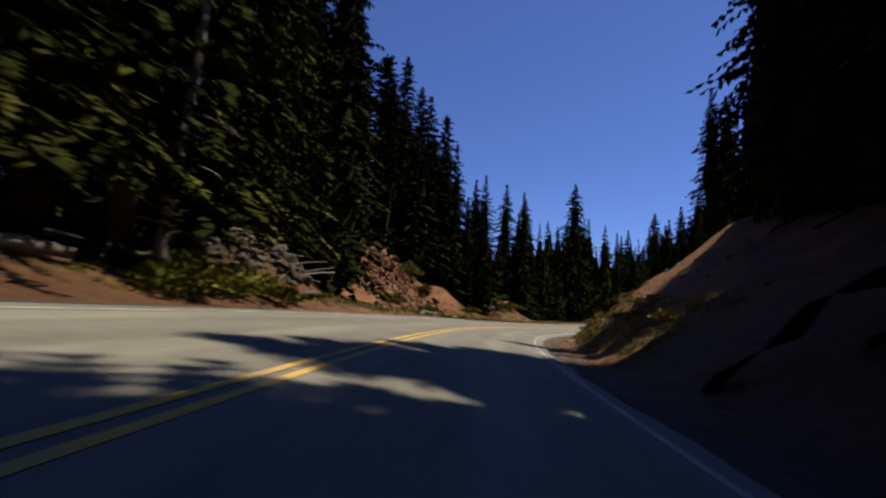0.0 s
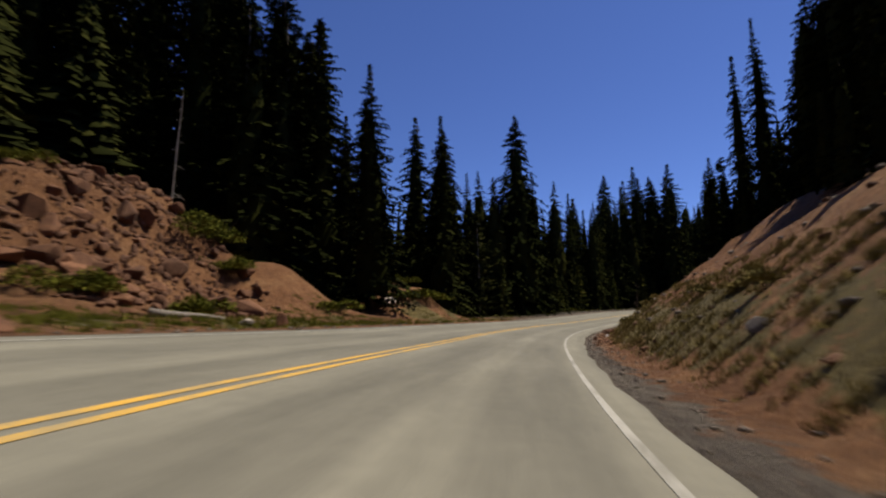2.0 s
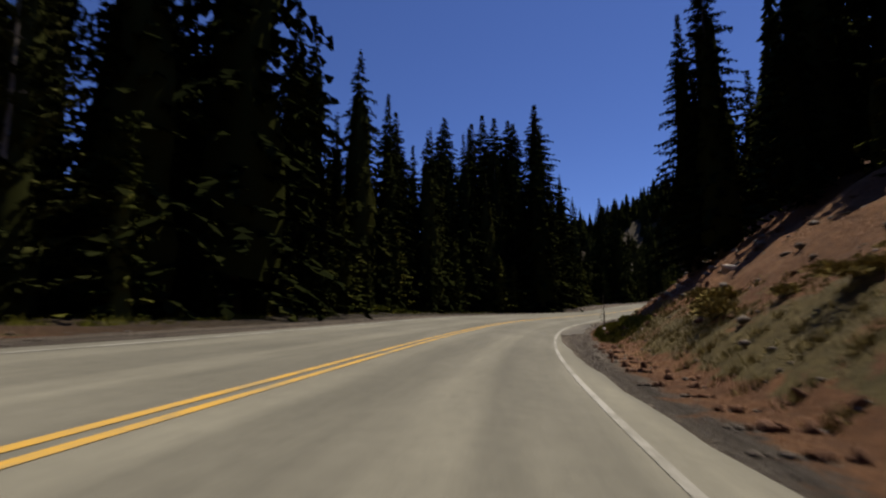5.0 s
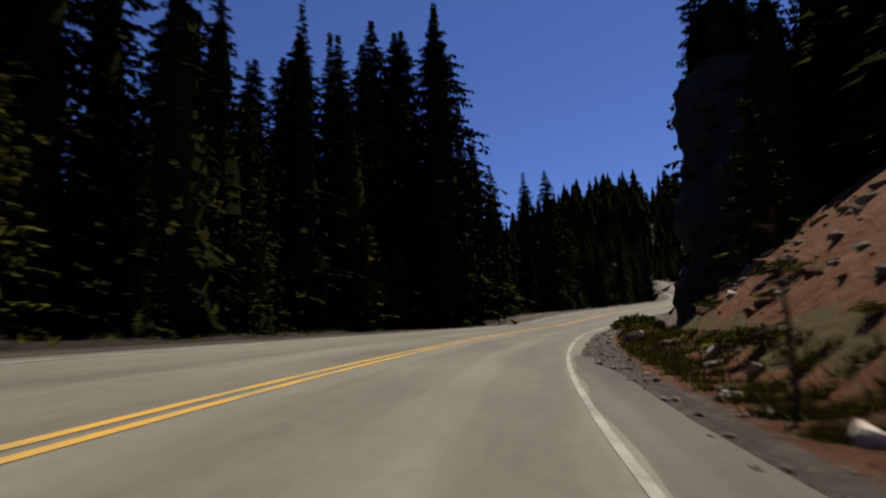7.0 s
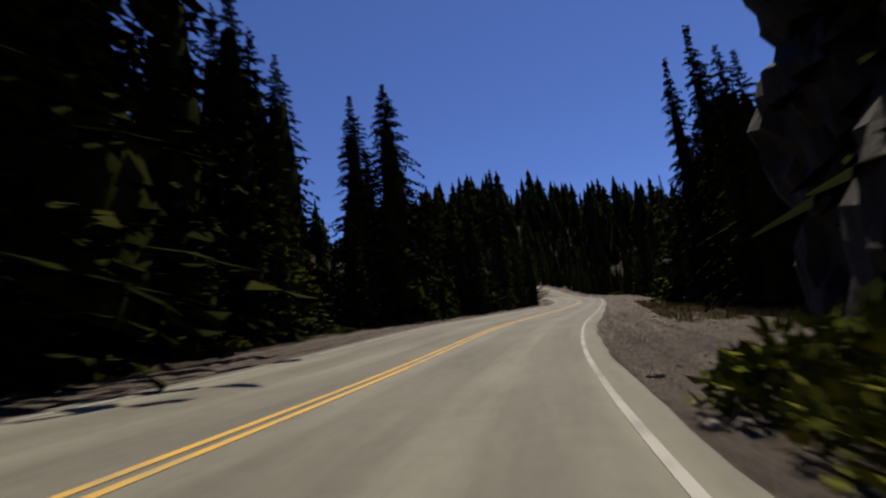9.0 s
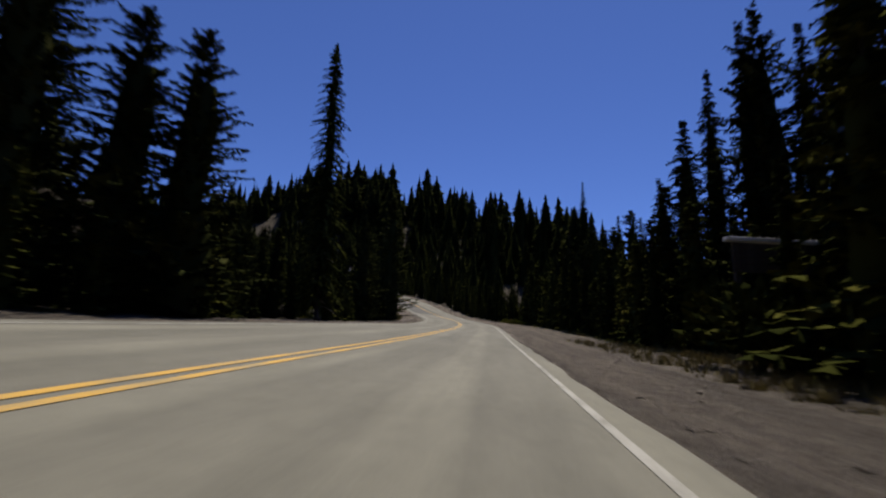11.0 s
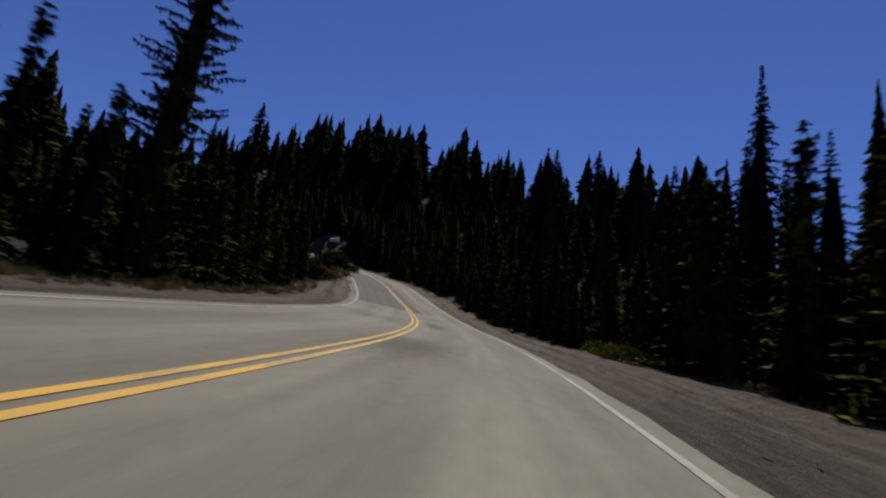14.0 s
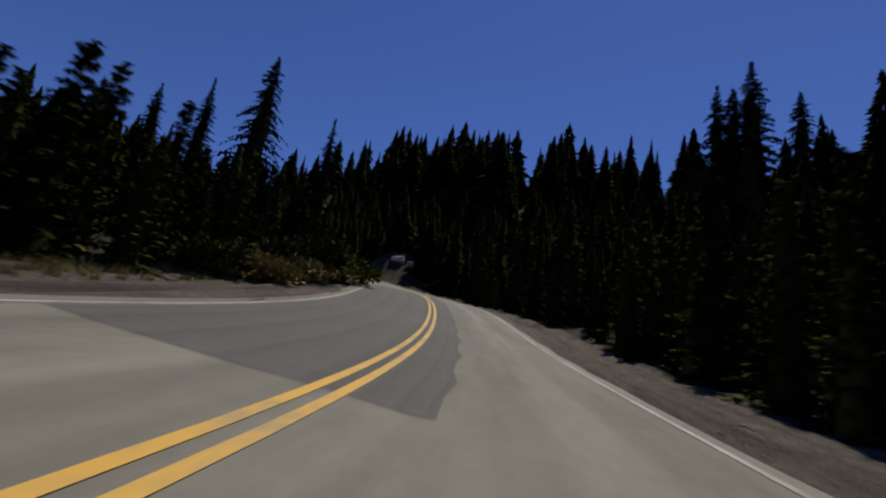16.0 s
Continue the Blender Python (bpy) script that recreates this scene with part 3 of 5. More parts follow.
def tier_arrays(h, radius, seed, tiers, per, power=0.95):
    """A conifer's crown as it shows from afar: overlapping skirts of pointed drooping boughs round a dense inside, up to a thin leader."""
    rng = np.random.RandomState(seed)
    frac = np.linspace(0.0, 0.97, tiers) ** 0.9
    gap = h / tiers
    vs = []
    for fr in frac:
        r = radius * ((1 - fr) ** power * rng.uniform(0.74, 1.16) + 0.012)
        n = max(4, int(per * (0.5 + 0.5 * (1 - fr))))
        a = rng.uniform(0, 6.28) + np.arange(n) * 6.283 / n + rng.normal(0, 0.12, n)
        q = r * rng.uniform(0.7, 1.2, n)
        z = fr * h + gap * 0.4 + rng.normal(0, gap * 0.2, n)
        half = 3.6 / n
        c, sn = np.cos(a), np.sin(a)
        top = np.stack([0.1 * q * c, 0.1 * q * sn, z + 1.5 * gap], 1)
        tip = np.stack([q * c, q * sn, z - 0.22 * q], 1)
        left = np.stack([0.6 * q * np.cos(a - half), 0.6 * q * np.sin(a - half), z - 0.2 * q], 1)
        right = np.stack([0.6 * q * np.cos(a + half), 0.6 * q * np.sin(a + half), z - 0.2 * q], 1)
        vs.append(np.stack([top, left, tip, right], 1).reshape(-1, 3))
    v = np.vstack(vs)
    k = np.arange(len(v) // 4)[:, None] * 4
    t = np.concatenate([k + [0, 1, 2], k + [0, 2, 3]], 1).reshape(-1, 3)
    lead = np.array([(0.006 * h, 0, 0.93 * h), (-0.004 * h, 0.005 * h, 0.93 * h), (-0.004 * h, -0.005 * h, 0.93 * h), (0, 0, 1.03 * h)])
    t = np.vstack([t, np.array([(0, 1, 3), (1, 2, 3), (2, 0, 3)]) + len(v)])
    return np.vstack([v, lead]), t


def crown_mesh(name, mat, *a, **k):
    v, t = crown_arrays(*a, **k)
    return mesh_np(name, v, t, [mat])


def limb_mesh(name, L, seed, mat):
    """One bare dead limb that forks."""
    rng = np.random.RandomState(seed)
    vs, fs = [], []
    main = [(0, 0, 0), (L * 0.4, 0.02 * L, -0.05 * L), (L * 0.75, rng.normal(0, 0.06) * L, -0.16 * L), (L, rng.normal(0, 0.1) * L, -0.34 * L)]
    twig = [main[1], (L * 0.62, 0.2 * L, -0.12 * L), (L * 0.8, 0.32 * L, -0.2 * L)]
    twig2 = [main[2], (L * 0.85, -0.16 * L, -0.2 * L), (L * 0.95, -0.25 * L, -0.33 * L)]
    for pts, r in ((main, 0.05), (twig, 0.03), (twig2, 0.025)):
        v, f = tube(pts, np.linspace(r, r * 0.25, len(pts)), 5)
        k = len(vs)
        vs += v
        fs += [tuple(i + k for i in q) for q in f]
    return mesh_from(name, vs, fs, [mat], True)


def part(name, me, parent, label=""):
    ob = new(name, me)
    ob.parent = parent
    return tagged(ob, label) if label else ob


def tree_kind(name, label, h, trunk, crown, limbs=0, limb_mat=None, reach=1.6, low=0.1, high=0.9):
    root = new(name)
    part("trunk", trunk, root)
    if crown:
        part("crown", crown, root)
    if limbs:
        shared = [limb_mesh("limb", reach, k, limb_mat) for k in range(3)]
        rng = np.random.RandomState(limbs)
        for k in range(limbs):
            z = h * (low + (high - low) * (k + rng.rand()) / limbs)
            ob = part("limb", shared[k % 3], root)
            f = (1 - 0.75 * z / h) * rng.uniform(0.6, 1.2)
            ob.matrix_basis = pose(0, 0, z, 0, rng.uniform(-25, 20), rng.uniform(0, 360)) @ Matrix.Diagonal((f, f, f, 1))
    tagged(root, label, "tree", "roadside conifers")
    root["tall"] = h
    return root


KINDS = {}


def kinds():
    fir = "tall dark green fir with drooping layered boughs"
    for k in range(3):
        h = 28.0
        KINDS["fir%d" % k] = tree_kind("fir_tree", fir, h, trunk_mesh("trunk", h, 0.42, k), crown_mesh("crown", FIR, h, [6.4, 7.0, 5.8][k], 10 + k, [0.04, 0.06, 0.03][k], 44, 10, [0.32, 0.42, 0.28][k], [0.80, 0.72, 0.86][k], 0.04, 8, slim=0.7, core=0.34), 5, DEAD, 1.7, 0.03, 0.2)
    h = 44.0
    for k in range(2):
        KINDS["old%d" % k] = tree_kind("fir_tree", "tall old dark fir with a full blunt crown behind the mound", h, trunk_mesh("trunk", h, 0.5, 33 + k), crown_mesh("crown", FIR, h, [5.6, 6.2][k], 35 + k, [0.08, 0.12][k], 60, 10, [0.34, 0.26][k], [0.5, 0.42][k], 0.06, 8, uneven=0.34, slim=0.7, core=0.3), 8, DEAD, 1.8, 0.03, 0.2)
    h = 28.0
    for k in range(2):
        KINDS["near%d" % k] = tree_kind("fir_tree", "tall fir in sunlit olive green with dead lower limbs beside the road", h, trunk_mesh("trunk", h, 0.42, 3 + k), crown_mesh("crown", LIT_FIR, h, [4.6, 5.2][k], 15 + k, [0.10, 0.07][k], 62, 11, 0.42, 0.6, 0.08, 20, slim=0.42, core=0.2), 14, DEAD, 1.9, 0.03, 0.3)
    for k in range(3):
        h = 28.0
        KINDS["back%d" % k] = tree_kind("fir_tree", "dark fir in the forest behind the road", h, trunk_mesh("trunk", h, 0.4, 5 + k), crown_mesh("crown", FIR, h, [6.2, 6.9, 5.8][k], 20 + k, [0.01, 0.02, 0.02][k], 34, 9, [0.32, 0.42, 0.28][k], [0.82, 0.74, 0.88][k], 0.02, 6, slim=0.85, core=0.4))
    for k in range(3):
        h = 20.0
        KINDS["pine%d" % k] = tree_kind("pine_tree", "grey-green pine with upswept ragged branches", h, trunk_mesh("trunk", h, 0.26, 30 + k), crown_mesh("crown", PINE, h, [5.0, 5.8, 6.4][k], 40 + k, 0.02, 40, 10, 0.14, [0.7, 0.6, 0.55][k], 0.3, 13, fill=0.86, uneven=0.42, slim=0.5, core=0.26))
    for k in range(2):
        h = 24.0
        KINDS["spire%d" % k] = tree_kind("hemlock_tree", "slender dark hemlock with a narrow ragged spire", h, trunk_mesh("trunk", h, 0.28, 60 + k), crown_mesh("crown", FIR, h, [3.2, 3.8][k], 70 + k, 0.02, 46, 9, 0.42, [0.7, 0.78][k], 0.05, 8, uneven=0.3, slim=0.6, core=0.3))
    h = 6.0
    for k in range(2):
        KINDS["young%d" % k] = tree_kind("young_fir_tree", "young olive-green fir at the forest edge", h, trunk_mesh("trunk", h, 0.09, 80 + k), crown_mesh("crown", YOUNG, h, [1.5, 1.9][k], 81 + k, 0.0, 26, 9, 0.2, [0.78, 0.66][k], 0.15, 6, uneven=0.3, slim=0.32, core=0.3))
    h = 8.0
    for k in range(3):
        KINDS["edge%d" % k] = tree_kind("fir_sapling", "small dense dark fir at the forest edge", h, trunk_mesh("trunk", h, 0.13, 50 + k), crown_mesh("crown", [FIR, YOUNG, FIR][k], h, [1.9, 2.1, 1.6][k], 51 + k, 0.0, 26, 8, [0.3, 0.2, 0.35][k], [0.8, 0.7, 0.82][k], 0.1, 6, uneven=0.3, slim=0.36, core=0.34))
    h = 18.0
    KINDS["snag"] = tree_kind("dead_tree", "bare grey dead tree with broken limbs", h, trunk_mesh("trunk", h, 0.2, 90, DEAD), None, 16, DEAD, 1.9, 0.2, 0.95)
    h = 3.2
    KINDS["sapling"] = tree_kind("dead_sapling", "thin brown dead sapling on the roadside bank", h, trunk_mesh("trunk", h, 0.06, 95, BARK), None, 10, BARK, 0.8, 0.25, 0.95)


kinds()
_used = set()


def set_down(table, kind, m, fresh):
    """The first of a kind is the source itself; the others are copies of it."""
    if kind not in fresh:
        fresh.add(kind)
        table[kind].matrix_basis = m
        return table[kind]
    ob = copy_thing(table[kind], Matrix.Identity(4))
    ob.matrix_basis = m
    return ob


def plant(kind, x, y, tall, wide=1.0, lean=0.0):
    k = tall / KINDS[kind]["tall"]
    z = float(height(np.array([x]), np.array([y]))[0]) - 0.1
    m = pose(x, y, z, 0, lean, 0) @ pose(0, 0, 0, 0, 0, random.uniform(0, 360)) @ Matrix.Diagonal((k * wide, k * wide, k, 1))
    return set_down(KINDS, kind, m, _used)


# single trees: kind, x, y, height, width
TREES_A = [("fir0", 12.6, 97.8, 26.6, 1.05), ("fir1", 26.3, 98.5, 27.0, 1.05), ("fir2", 6.5, 75.1, 20.3, 1.05), ("fir0", 4.3, 81.6, 19.3, 0.9), ("fir2", 23.9, 102.4, 18.0, 0.9), ("near1", -9.2, 9.5, 26, 1.0), ("near0", -8.5, 13.5, 27, 1.0), ("near1", -7.7, 16.0, 26, 1.0), ("near0", -10.1, 12.3, 27, 1.0), ("fir1", -7.8, 35.1, 27, 1.0), ("near0", -9.7, 29.7, 27, 1.0), ("near1", -10.1, 26.2, 26, 1.0), ("fir1", -6.4, 83.4, 36.0, 1.1), ("fir2", -13.5, 77.5, 30.0, 1.1), ("fir0", -3.8, 78.4, 29.0, 1.15), ("fir1", 0.4, 84.0, 30, 1.1), ("fir2", 2.1, 80.6, 28, 1.0), ("fir0", -1.4, 80.0, 29, 1.1), ("old0", -8.6, 79.5, 38, 1.1), ("fir0", 6.2, 93.1, 24.1, 1.0), ("fir0", 6.2, 91.8, 26, 1.0), ("fir1", 15.1, 90.8, 22, 1.0), ("fir2", 14.3, 87.1, 22, 1.0), ("pine1", 19.4, 93.6, 12.9, 1.0), ("old0", -7.5, 88.7, 50.0, 0.95), ("old1", 0.2, 99.5, 43.5, 0.8), ("old0", -14.0, 84.0, 46.0, 1.0), ("fir0", -3.0, 92.5, 44.0, 1.0), ("old1", -20.5, 77.0, 42.0, 1.0), ("old1", -11.5, 95.0, 50.0, 1.0), ("old0", -19.0, 61.0, 38.0, 1.05), ("near0", -15.5, 53.0, 31.0, 1.2), ("old1", -24.0, 67.0, 42.0, 1.1), ("near1", -15.0, 46.5, 29.0, 1.1), ("old0", -17.0, 71.0, 42.0, 1.0), ("near1", -11.8, 42.5, 28.0, 1.1), ("old1", -26.0, 84.0, 48.0, 1.1), ("old0", -17.5, 91.0, 52.0, 1.2), ("old1", -11.0, 87.5, 50.0, 1.15), ("old0", -5.0, 97.0, 49.0, 1.0), ("old1", -22.5, 92.0, 52.0, 1.2), ("old0", -18.0, 78.5, 44.0, 1.1), ("old1", -29.0, 76.0, 44.0, 1.2), ("old0", -22.5, 71.5, 42.0, 1.1), ("old1", -14.8, 73.8, 40.0, 1.1), ("near0", -10.5, 51.5, 33.0, 1.0), ("near1", -9.6, 46.6, 30.0, 0.9), ("old0", -21.0, 56.0, 36.0, 1.1)]
TREES_B = [("fir0", 69.0, 129.9, 29.5, 1.2), ("fir1", 65.9, 132.2, 27.5, 1.0), ("fir0", 61.5, 135.1, 27.5, 1.0), ("fir2", 64.5, 124.3, 25.6, 1.1), ("fir0", 62.6, 130.8, 26.9, 1.1), ("fir1", 57.1, 137.2, 25.3, 1.0), ("fir0", 53.9, 144.3, 27.9, 1.0), ("fir2", 59.3, 132.2, 25.4, 1.0), ("fir0", 55.8, 130.8, 21.0, 1.0), ("fir1", 52.0, 129.0, 19.2, 1.0), ("fir2", 47.4, 125.0, 18.9, 1.0), ("fir1", 45.7, 124.0, 17.7, 1.0), ("fir0", 42.8, 119.1, 20, 1.0), ("fir2", 40.7, 115.9, 20, 1.0), ("fir1", 64.8, 129.5, 25.9, 1.0), ("pine0", 104.6, 151.7, 19.8, 1.0), ("fir1", 60.1, 140.8, 30.9, 1.0), ("fir0", 68.9, 143.6, 33.1, 1.0)]
TREES_C = [("spire0", 96.0, 116.6, 16.3, 1.0), ("spire0", 101.7, 119.0, 17.2, 1.0), ("back0", 75.1, 107.7, 25, 1.0), ("back1", 73.2, 104.3, 16, 1.0), ("back2", 76.3, 103.8, 16, 1.0), ("back2", 76.2, 109.5, 26, 1.0), ("back1", 77.4, 107.4, 25, 1.0), ("back0", 82.1, 106.9, 26, 1.0), ("back2", 84.5, 104.8, 26, 1.0), ("fir1", 24.3, 51.0, 5.0, 1.2), ("fir2", 26.3, 50.8, 5.5, 1.2), ("fir1", 29.7, 51.6, 18, 1.0), ("fir0", 21.7, 39.8, 13, 1.0), ("fir2", 39.5, 71.0, 19.0, 0.7), ("spire1", 41.0, 75.5, 19.0, 0.8), ("spire0", 46.4, 84.9, 11.9, 1.0), ("fir0", 48.6, 90.1, 16.2, 1.0), ("fir2", 49.4, 92.2, 15.1, 1.0), ("back0", 49.4, 85.4, 16, 1.0), ("back2", 50.2, 82.7, 18, 1.0)]
TREES_D = [("pine2", 99.7, 140.2, 11.5, 0.9), ("pine1", 102.5, 139.7, 10.0, 1.15), ("pine1", 103.8, 138.4, 9.6, 1.1), ("near1", 116.1, 142.6, 17.0, 0.66), ("fir2", 178.2, 137.2, 22.9, 0.8), ("fir0", 204.8, 162.9, 17.9, 0.9), ("fir1", 214.4, 157.4, 17.8, 0.9), ("fir1", 179.8, 196.0, 18.6, 0.9), ("fir1", 91.4, 136.6, 18, 1.0), ("fir0", 92.3, 141.1, 19, 1.0), ("pine1", 102.3, 147.2, 12.0, 1.0), ("pine0", 134.0, 167.5, 10.8, 1.0), ("pine0", 167.1, 194.9, 10.0, 1.0), ("spire0", 117.6, 121.1, 15.1, 1.0), ("fir1", 107.7, 118.1, 15.6, 1.0), ("spire1", 134.9, 123.0, 17.0, 1.5), ("spire0", 124.0, 122.0, 15.8, 1.0), ("pine0", 118.1, 120.4, 15.9, 1.0), ("spire1", 116.9, 119.0, 14.1, 1.0), ("pine0", 128.2, 147.6, 8.8, 1.05), ("pine1", 135.2, 149.0, 12.0, 0.85), ("pine0", 144.4, 155.3, 13.2, 0.75)]
TREES_E = [("fir2", 112.9, 118.3, 17, 1.0), ("fir0", 146.2, 124.8, 14.0, 1.0), ("spire0", 150.6, 125.8, 12.4, 1.0), ("pine1", 159.8, 128.6, 14.8, 1.0), ("pine0", 157.1, 133.2, 13.4, 1.0), ("spire1", 162.7, 130.4, 14.8, 1.0), ("fir0", 196.3, 158.8, 17.2, 1.0), ("fir1", 199.5, 160.6, 16.0, 1.0), ("fir2", 193.4, 204.8, 19.0, 0.9), ("fir2", 176.4, 200.4, 14.2, 1.0), ("fir0", 174.2, 207.5, 12.0, 1.0), ("fir0", 170.4, 138.4, 14.0, 1.0), ("fir1", 195.6, 148.5, 12.1, 1.0), ("spire1", 194.1, 147.1, 12.5, 1.0), ("fir0", 195.0, 151.9, 10.0, 1.0)]
for group in (TREES_A, TREES_B, TREES_C, TREES_D, TREES_E):
    for row in group:
        plant(*row)

TAKEN = [(row[1], row[2]) for g in (TREES_A, TREES_B, TREES_C, TREES_D, TREES_E) for row in g]


CLEAR = [(204.8, 200.6, 4.0), (201.0, 198.0, 3.0), (109.8, 122.3, 2.0), (111.6, 122.6, 2.6), (114.0, 123.0, 2.2)]          # the open spot round the sign board
DEEP = []          # trees deep in the woods, which join the far forest


def thicket(seed, n, s0, s1, o0, o1, tall, kinds, wide=(0.9, 1.15), gap=3.0, deep=False):
    """A stand of trees between two distances along the road and from its middle."""
    rng = np.random.RandomState(seed)
    done = tries = 0
    while done < n and tries < n * 30:
        tries += 1
        s, o = rng.uniform(s0, s1), rng.uniform(o0, o1)
        p = along(s, np.array(o))
        o2 = frame_of(p[:1], p[1:2])[1][0]
        if abs(o2) < min(abs(o0), abs(o1)) - 0.5 or any((p[0] - a) ** 2 + (p[1] - b) ** 2 < gap * gap for a, b in TAKEN):
            continue
        if any((p[0] - a) ** 2 + (p[1] - b) ** 2 < c * c for a, b, c in CLEAR):
            continue
        TAKEN.append((p[0], p[1]))
        if deep:
            DEEP.append((float(p[0]), float(p[1]), rng.uniform(*tall), rng.uniform(*wide)))
        else:
            plant(kinds[rng.randint(len(kinds))], float(p[0]), float(p[1]), rng.uniform(*tall), rng.uniform(*wide))
        done += 1


FIRS, BACK, EDGES, YOUNGS = ["fir0", "fir1", "fir2"], ["back0", "back1", "back2"], ["edge0", "edge1", "edge2"], ["young0", "young1"]
thicket(1, 11, -6, 34, -13, -24, (22, 28), FIRS)
thicket(2, 26, 38, 66, -28, -42, (22, 30), BACK, deep=True)
thicket(22, 26, 66, 90, -28, -42, (24, 30), BACK, deep=True)
thicket(3, 28, 92, 165, -11, -17, (16, 23), BACK)
thicket(23, 44, 84, 165, -17, -34, (15, 22), BACK, deep=True)
thicket(4, 30, 92, 170, -9, -12, (4, 8), YOUNGS + EDGES, gap=1.8)
# the dense stand that shades the start of the road
for _s, _o, _h in ((-12, 9.5, 24), (-8, 10.5, 25), (-4.5, 9, 23), (-1, 10, 24), (2, 9.2, 26), (4.5, 10.5, 25), (7, 12.3, 21), (-10, 14.5, 25), (-6, 14, 24), (-2, 14, 26), (2.5, 14, 24), (6, 15.5, 22), (10, 13.0, 26), (12, 14.4, 27), (14.5, 16.2, 28), (17, 18.2, 28), (11, 20, 22), (15, 22, 22)):
    _p = along(_s, np.array(_o))
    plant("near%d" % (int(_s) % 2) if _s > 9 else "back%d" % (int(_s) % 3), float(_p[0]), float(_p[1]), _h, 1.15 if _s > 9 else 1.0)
# unseen trees added behind the start to keep sky light off the shaded road
for _x, _y in ((-14, -20), (-8, -24), (-3, -28), (3, -26), (9, -22), (14, -17), (-18, -14), (18, -12), (-12, -32), (6, -34), (12, -30)):
    DEEP.append((_x, _y, 25.0, 1.1))
# young firs on the edge of the cut bank, whose shadows run down it
for _s, _o, _h in ((47, 12.2, 4.5), (50, 12.0, 4.5), (87, 12.8, 8), (89, 13.6, 9), (91, 12.6, 8), (94, 13.2, 7), (133, 11.2, 7)):
    _p = along(_s, np.array(_o))
    plant("edge%d" % (int(_s) % 3), float(_p[0]), float(_p[1]), _h, 1.2)
# the dense row along the top of the cut bank, set back where the bank lies in the sun
thicket(51, 11, 16, 27, 13.6, 16.8, (15, 19), FIRS + BACK, (0.75, 0.95), gap=2.2)
thicket(52, 8, 43, 58, 13.5, 16.0, (3.5, 5), FIRS + BACK, (0.95, 1.2), gap=2.2)
thicket(53, 16, 55, 86, 19.0, 23.0, (12, 16), BACK, (1.0, 1.3), gap=2.2)
thicket(54, 8, 85, 101, 14.5, 17.0, (4, 6), FIRS + BACK, (0.95, 1.2), gap=2.2)
thicket(55, 14, 18, 34, 19, 26, (10, 15), BACK, (1.1, 1.4), gap=2.2, deep=True)
thicket(57, 18, 50, 92, 24, 30, (12, 16), BACK, (1.1, 1.4), gap=2.2, deep=True)
thicket(6, 24, 34, 112, 23, 36, (6, 10), BACK, deep=True)
thicket(44, 18, 146, 174, 10.5, 18, (8, 13), BACK + EDGES, gap=2.4)
thicket(7, 16, 122, 142, 17, 30, (14, 20), BACK, deep=True)
# the forest edges of the last stretch
thicket(8, 26, 168, 238, -9.5, -14, (4, 6.5), EDGES, gap=2.2)
thicket(28, 40, 168, 238, -14, -28, (3.2, 5.0), BACK, gap=2.2, deep=True)
thicket(13, 34, 236, 290, -8.6, -14, (4, 6), EDGES, (1.1, 1.4), gap=1.8)
thicket(33, 34, 234, 290, -14, -28, (5, 8), BACK, (1.2, 1.5), gap=2.0, deep=True)
thicket(9, 24, 178, 262, -28, -46, (6, 9), BACK, deep=True)
thicket(12, 20, 176, 238, 11.5, 16, (7, 11), BACK + ["spire0"], (0.9, 1.2), gap=2.6)
thicket(45, 26, 236, 262, 10.0, 16, (3, 5), EDGES, (1.2, 1.6), gap=1.6)
thicket(42, 12, 257, 292, 10.5, 15, (3.5, 5.5), EDGES, gap=2.0)
thicket(32, 24, 176, 238, 16, 36, (9, 14), BACK, gap=2.4, deep=True)
thicket(43, 36, 238, 300, 15, 34, (6, 9), BACK, (1.1, 1.4), gap=2.4, deep=True)
thicket(34, 30, 262, 330, 9, 18, (6, 11), BACK, gap=2.2, deep=True)
thicket(35, 24, 266, 330, -8, -16, (6, 10), BACK, gap=2.2, deep=True)
thicket(10, 56, 174, 238, 9.4, 11.8, (3, 8), YOUNGS + EDGES, gap=1.5)
thicket(14, 46, 246, 285, 6.4, 9.4, (2.5, 6), EDGES + YOUNGS, gap=1.2)
thicket(17, 12, 236, 246, 7.8, 10.2, (2.5, 5.5), EDGES, gap=1.2)
thicket(11, 34, 172, 216, -7.6, -9.6, (2.2, 4.5), YOUNGS + EDGES, gap=1.5)
thicket(15, 34, 214, 264, -7.6, -10.5, (2.5, 5.5), EDGES, gap=1.5)


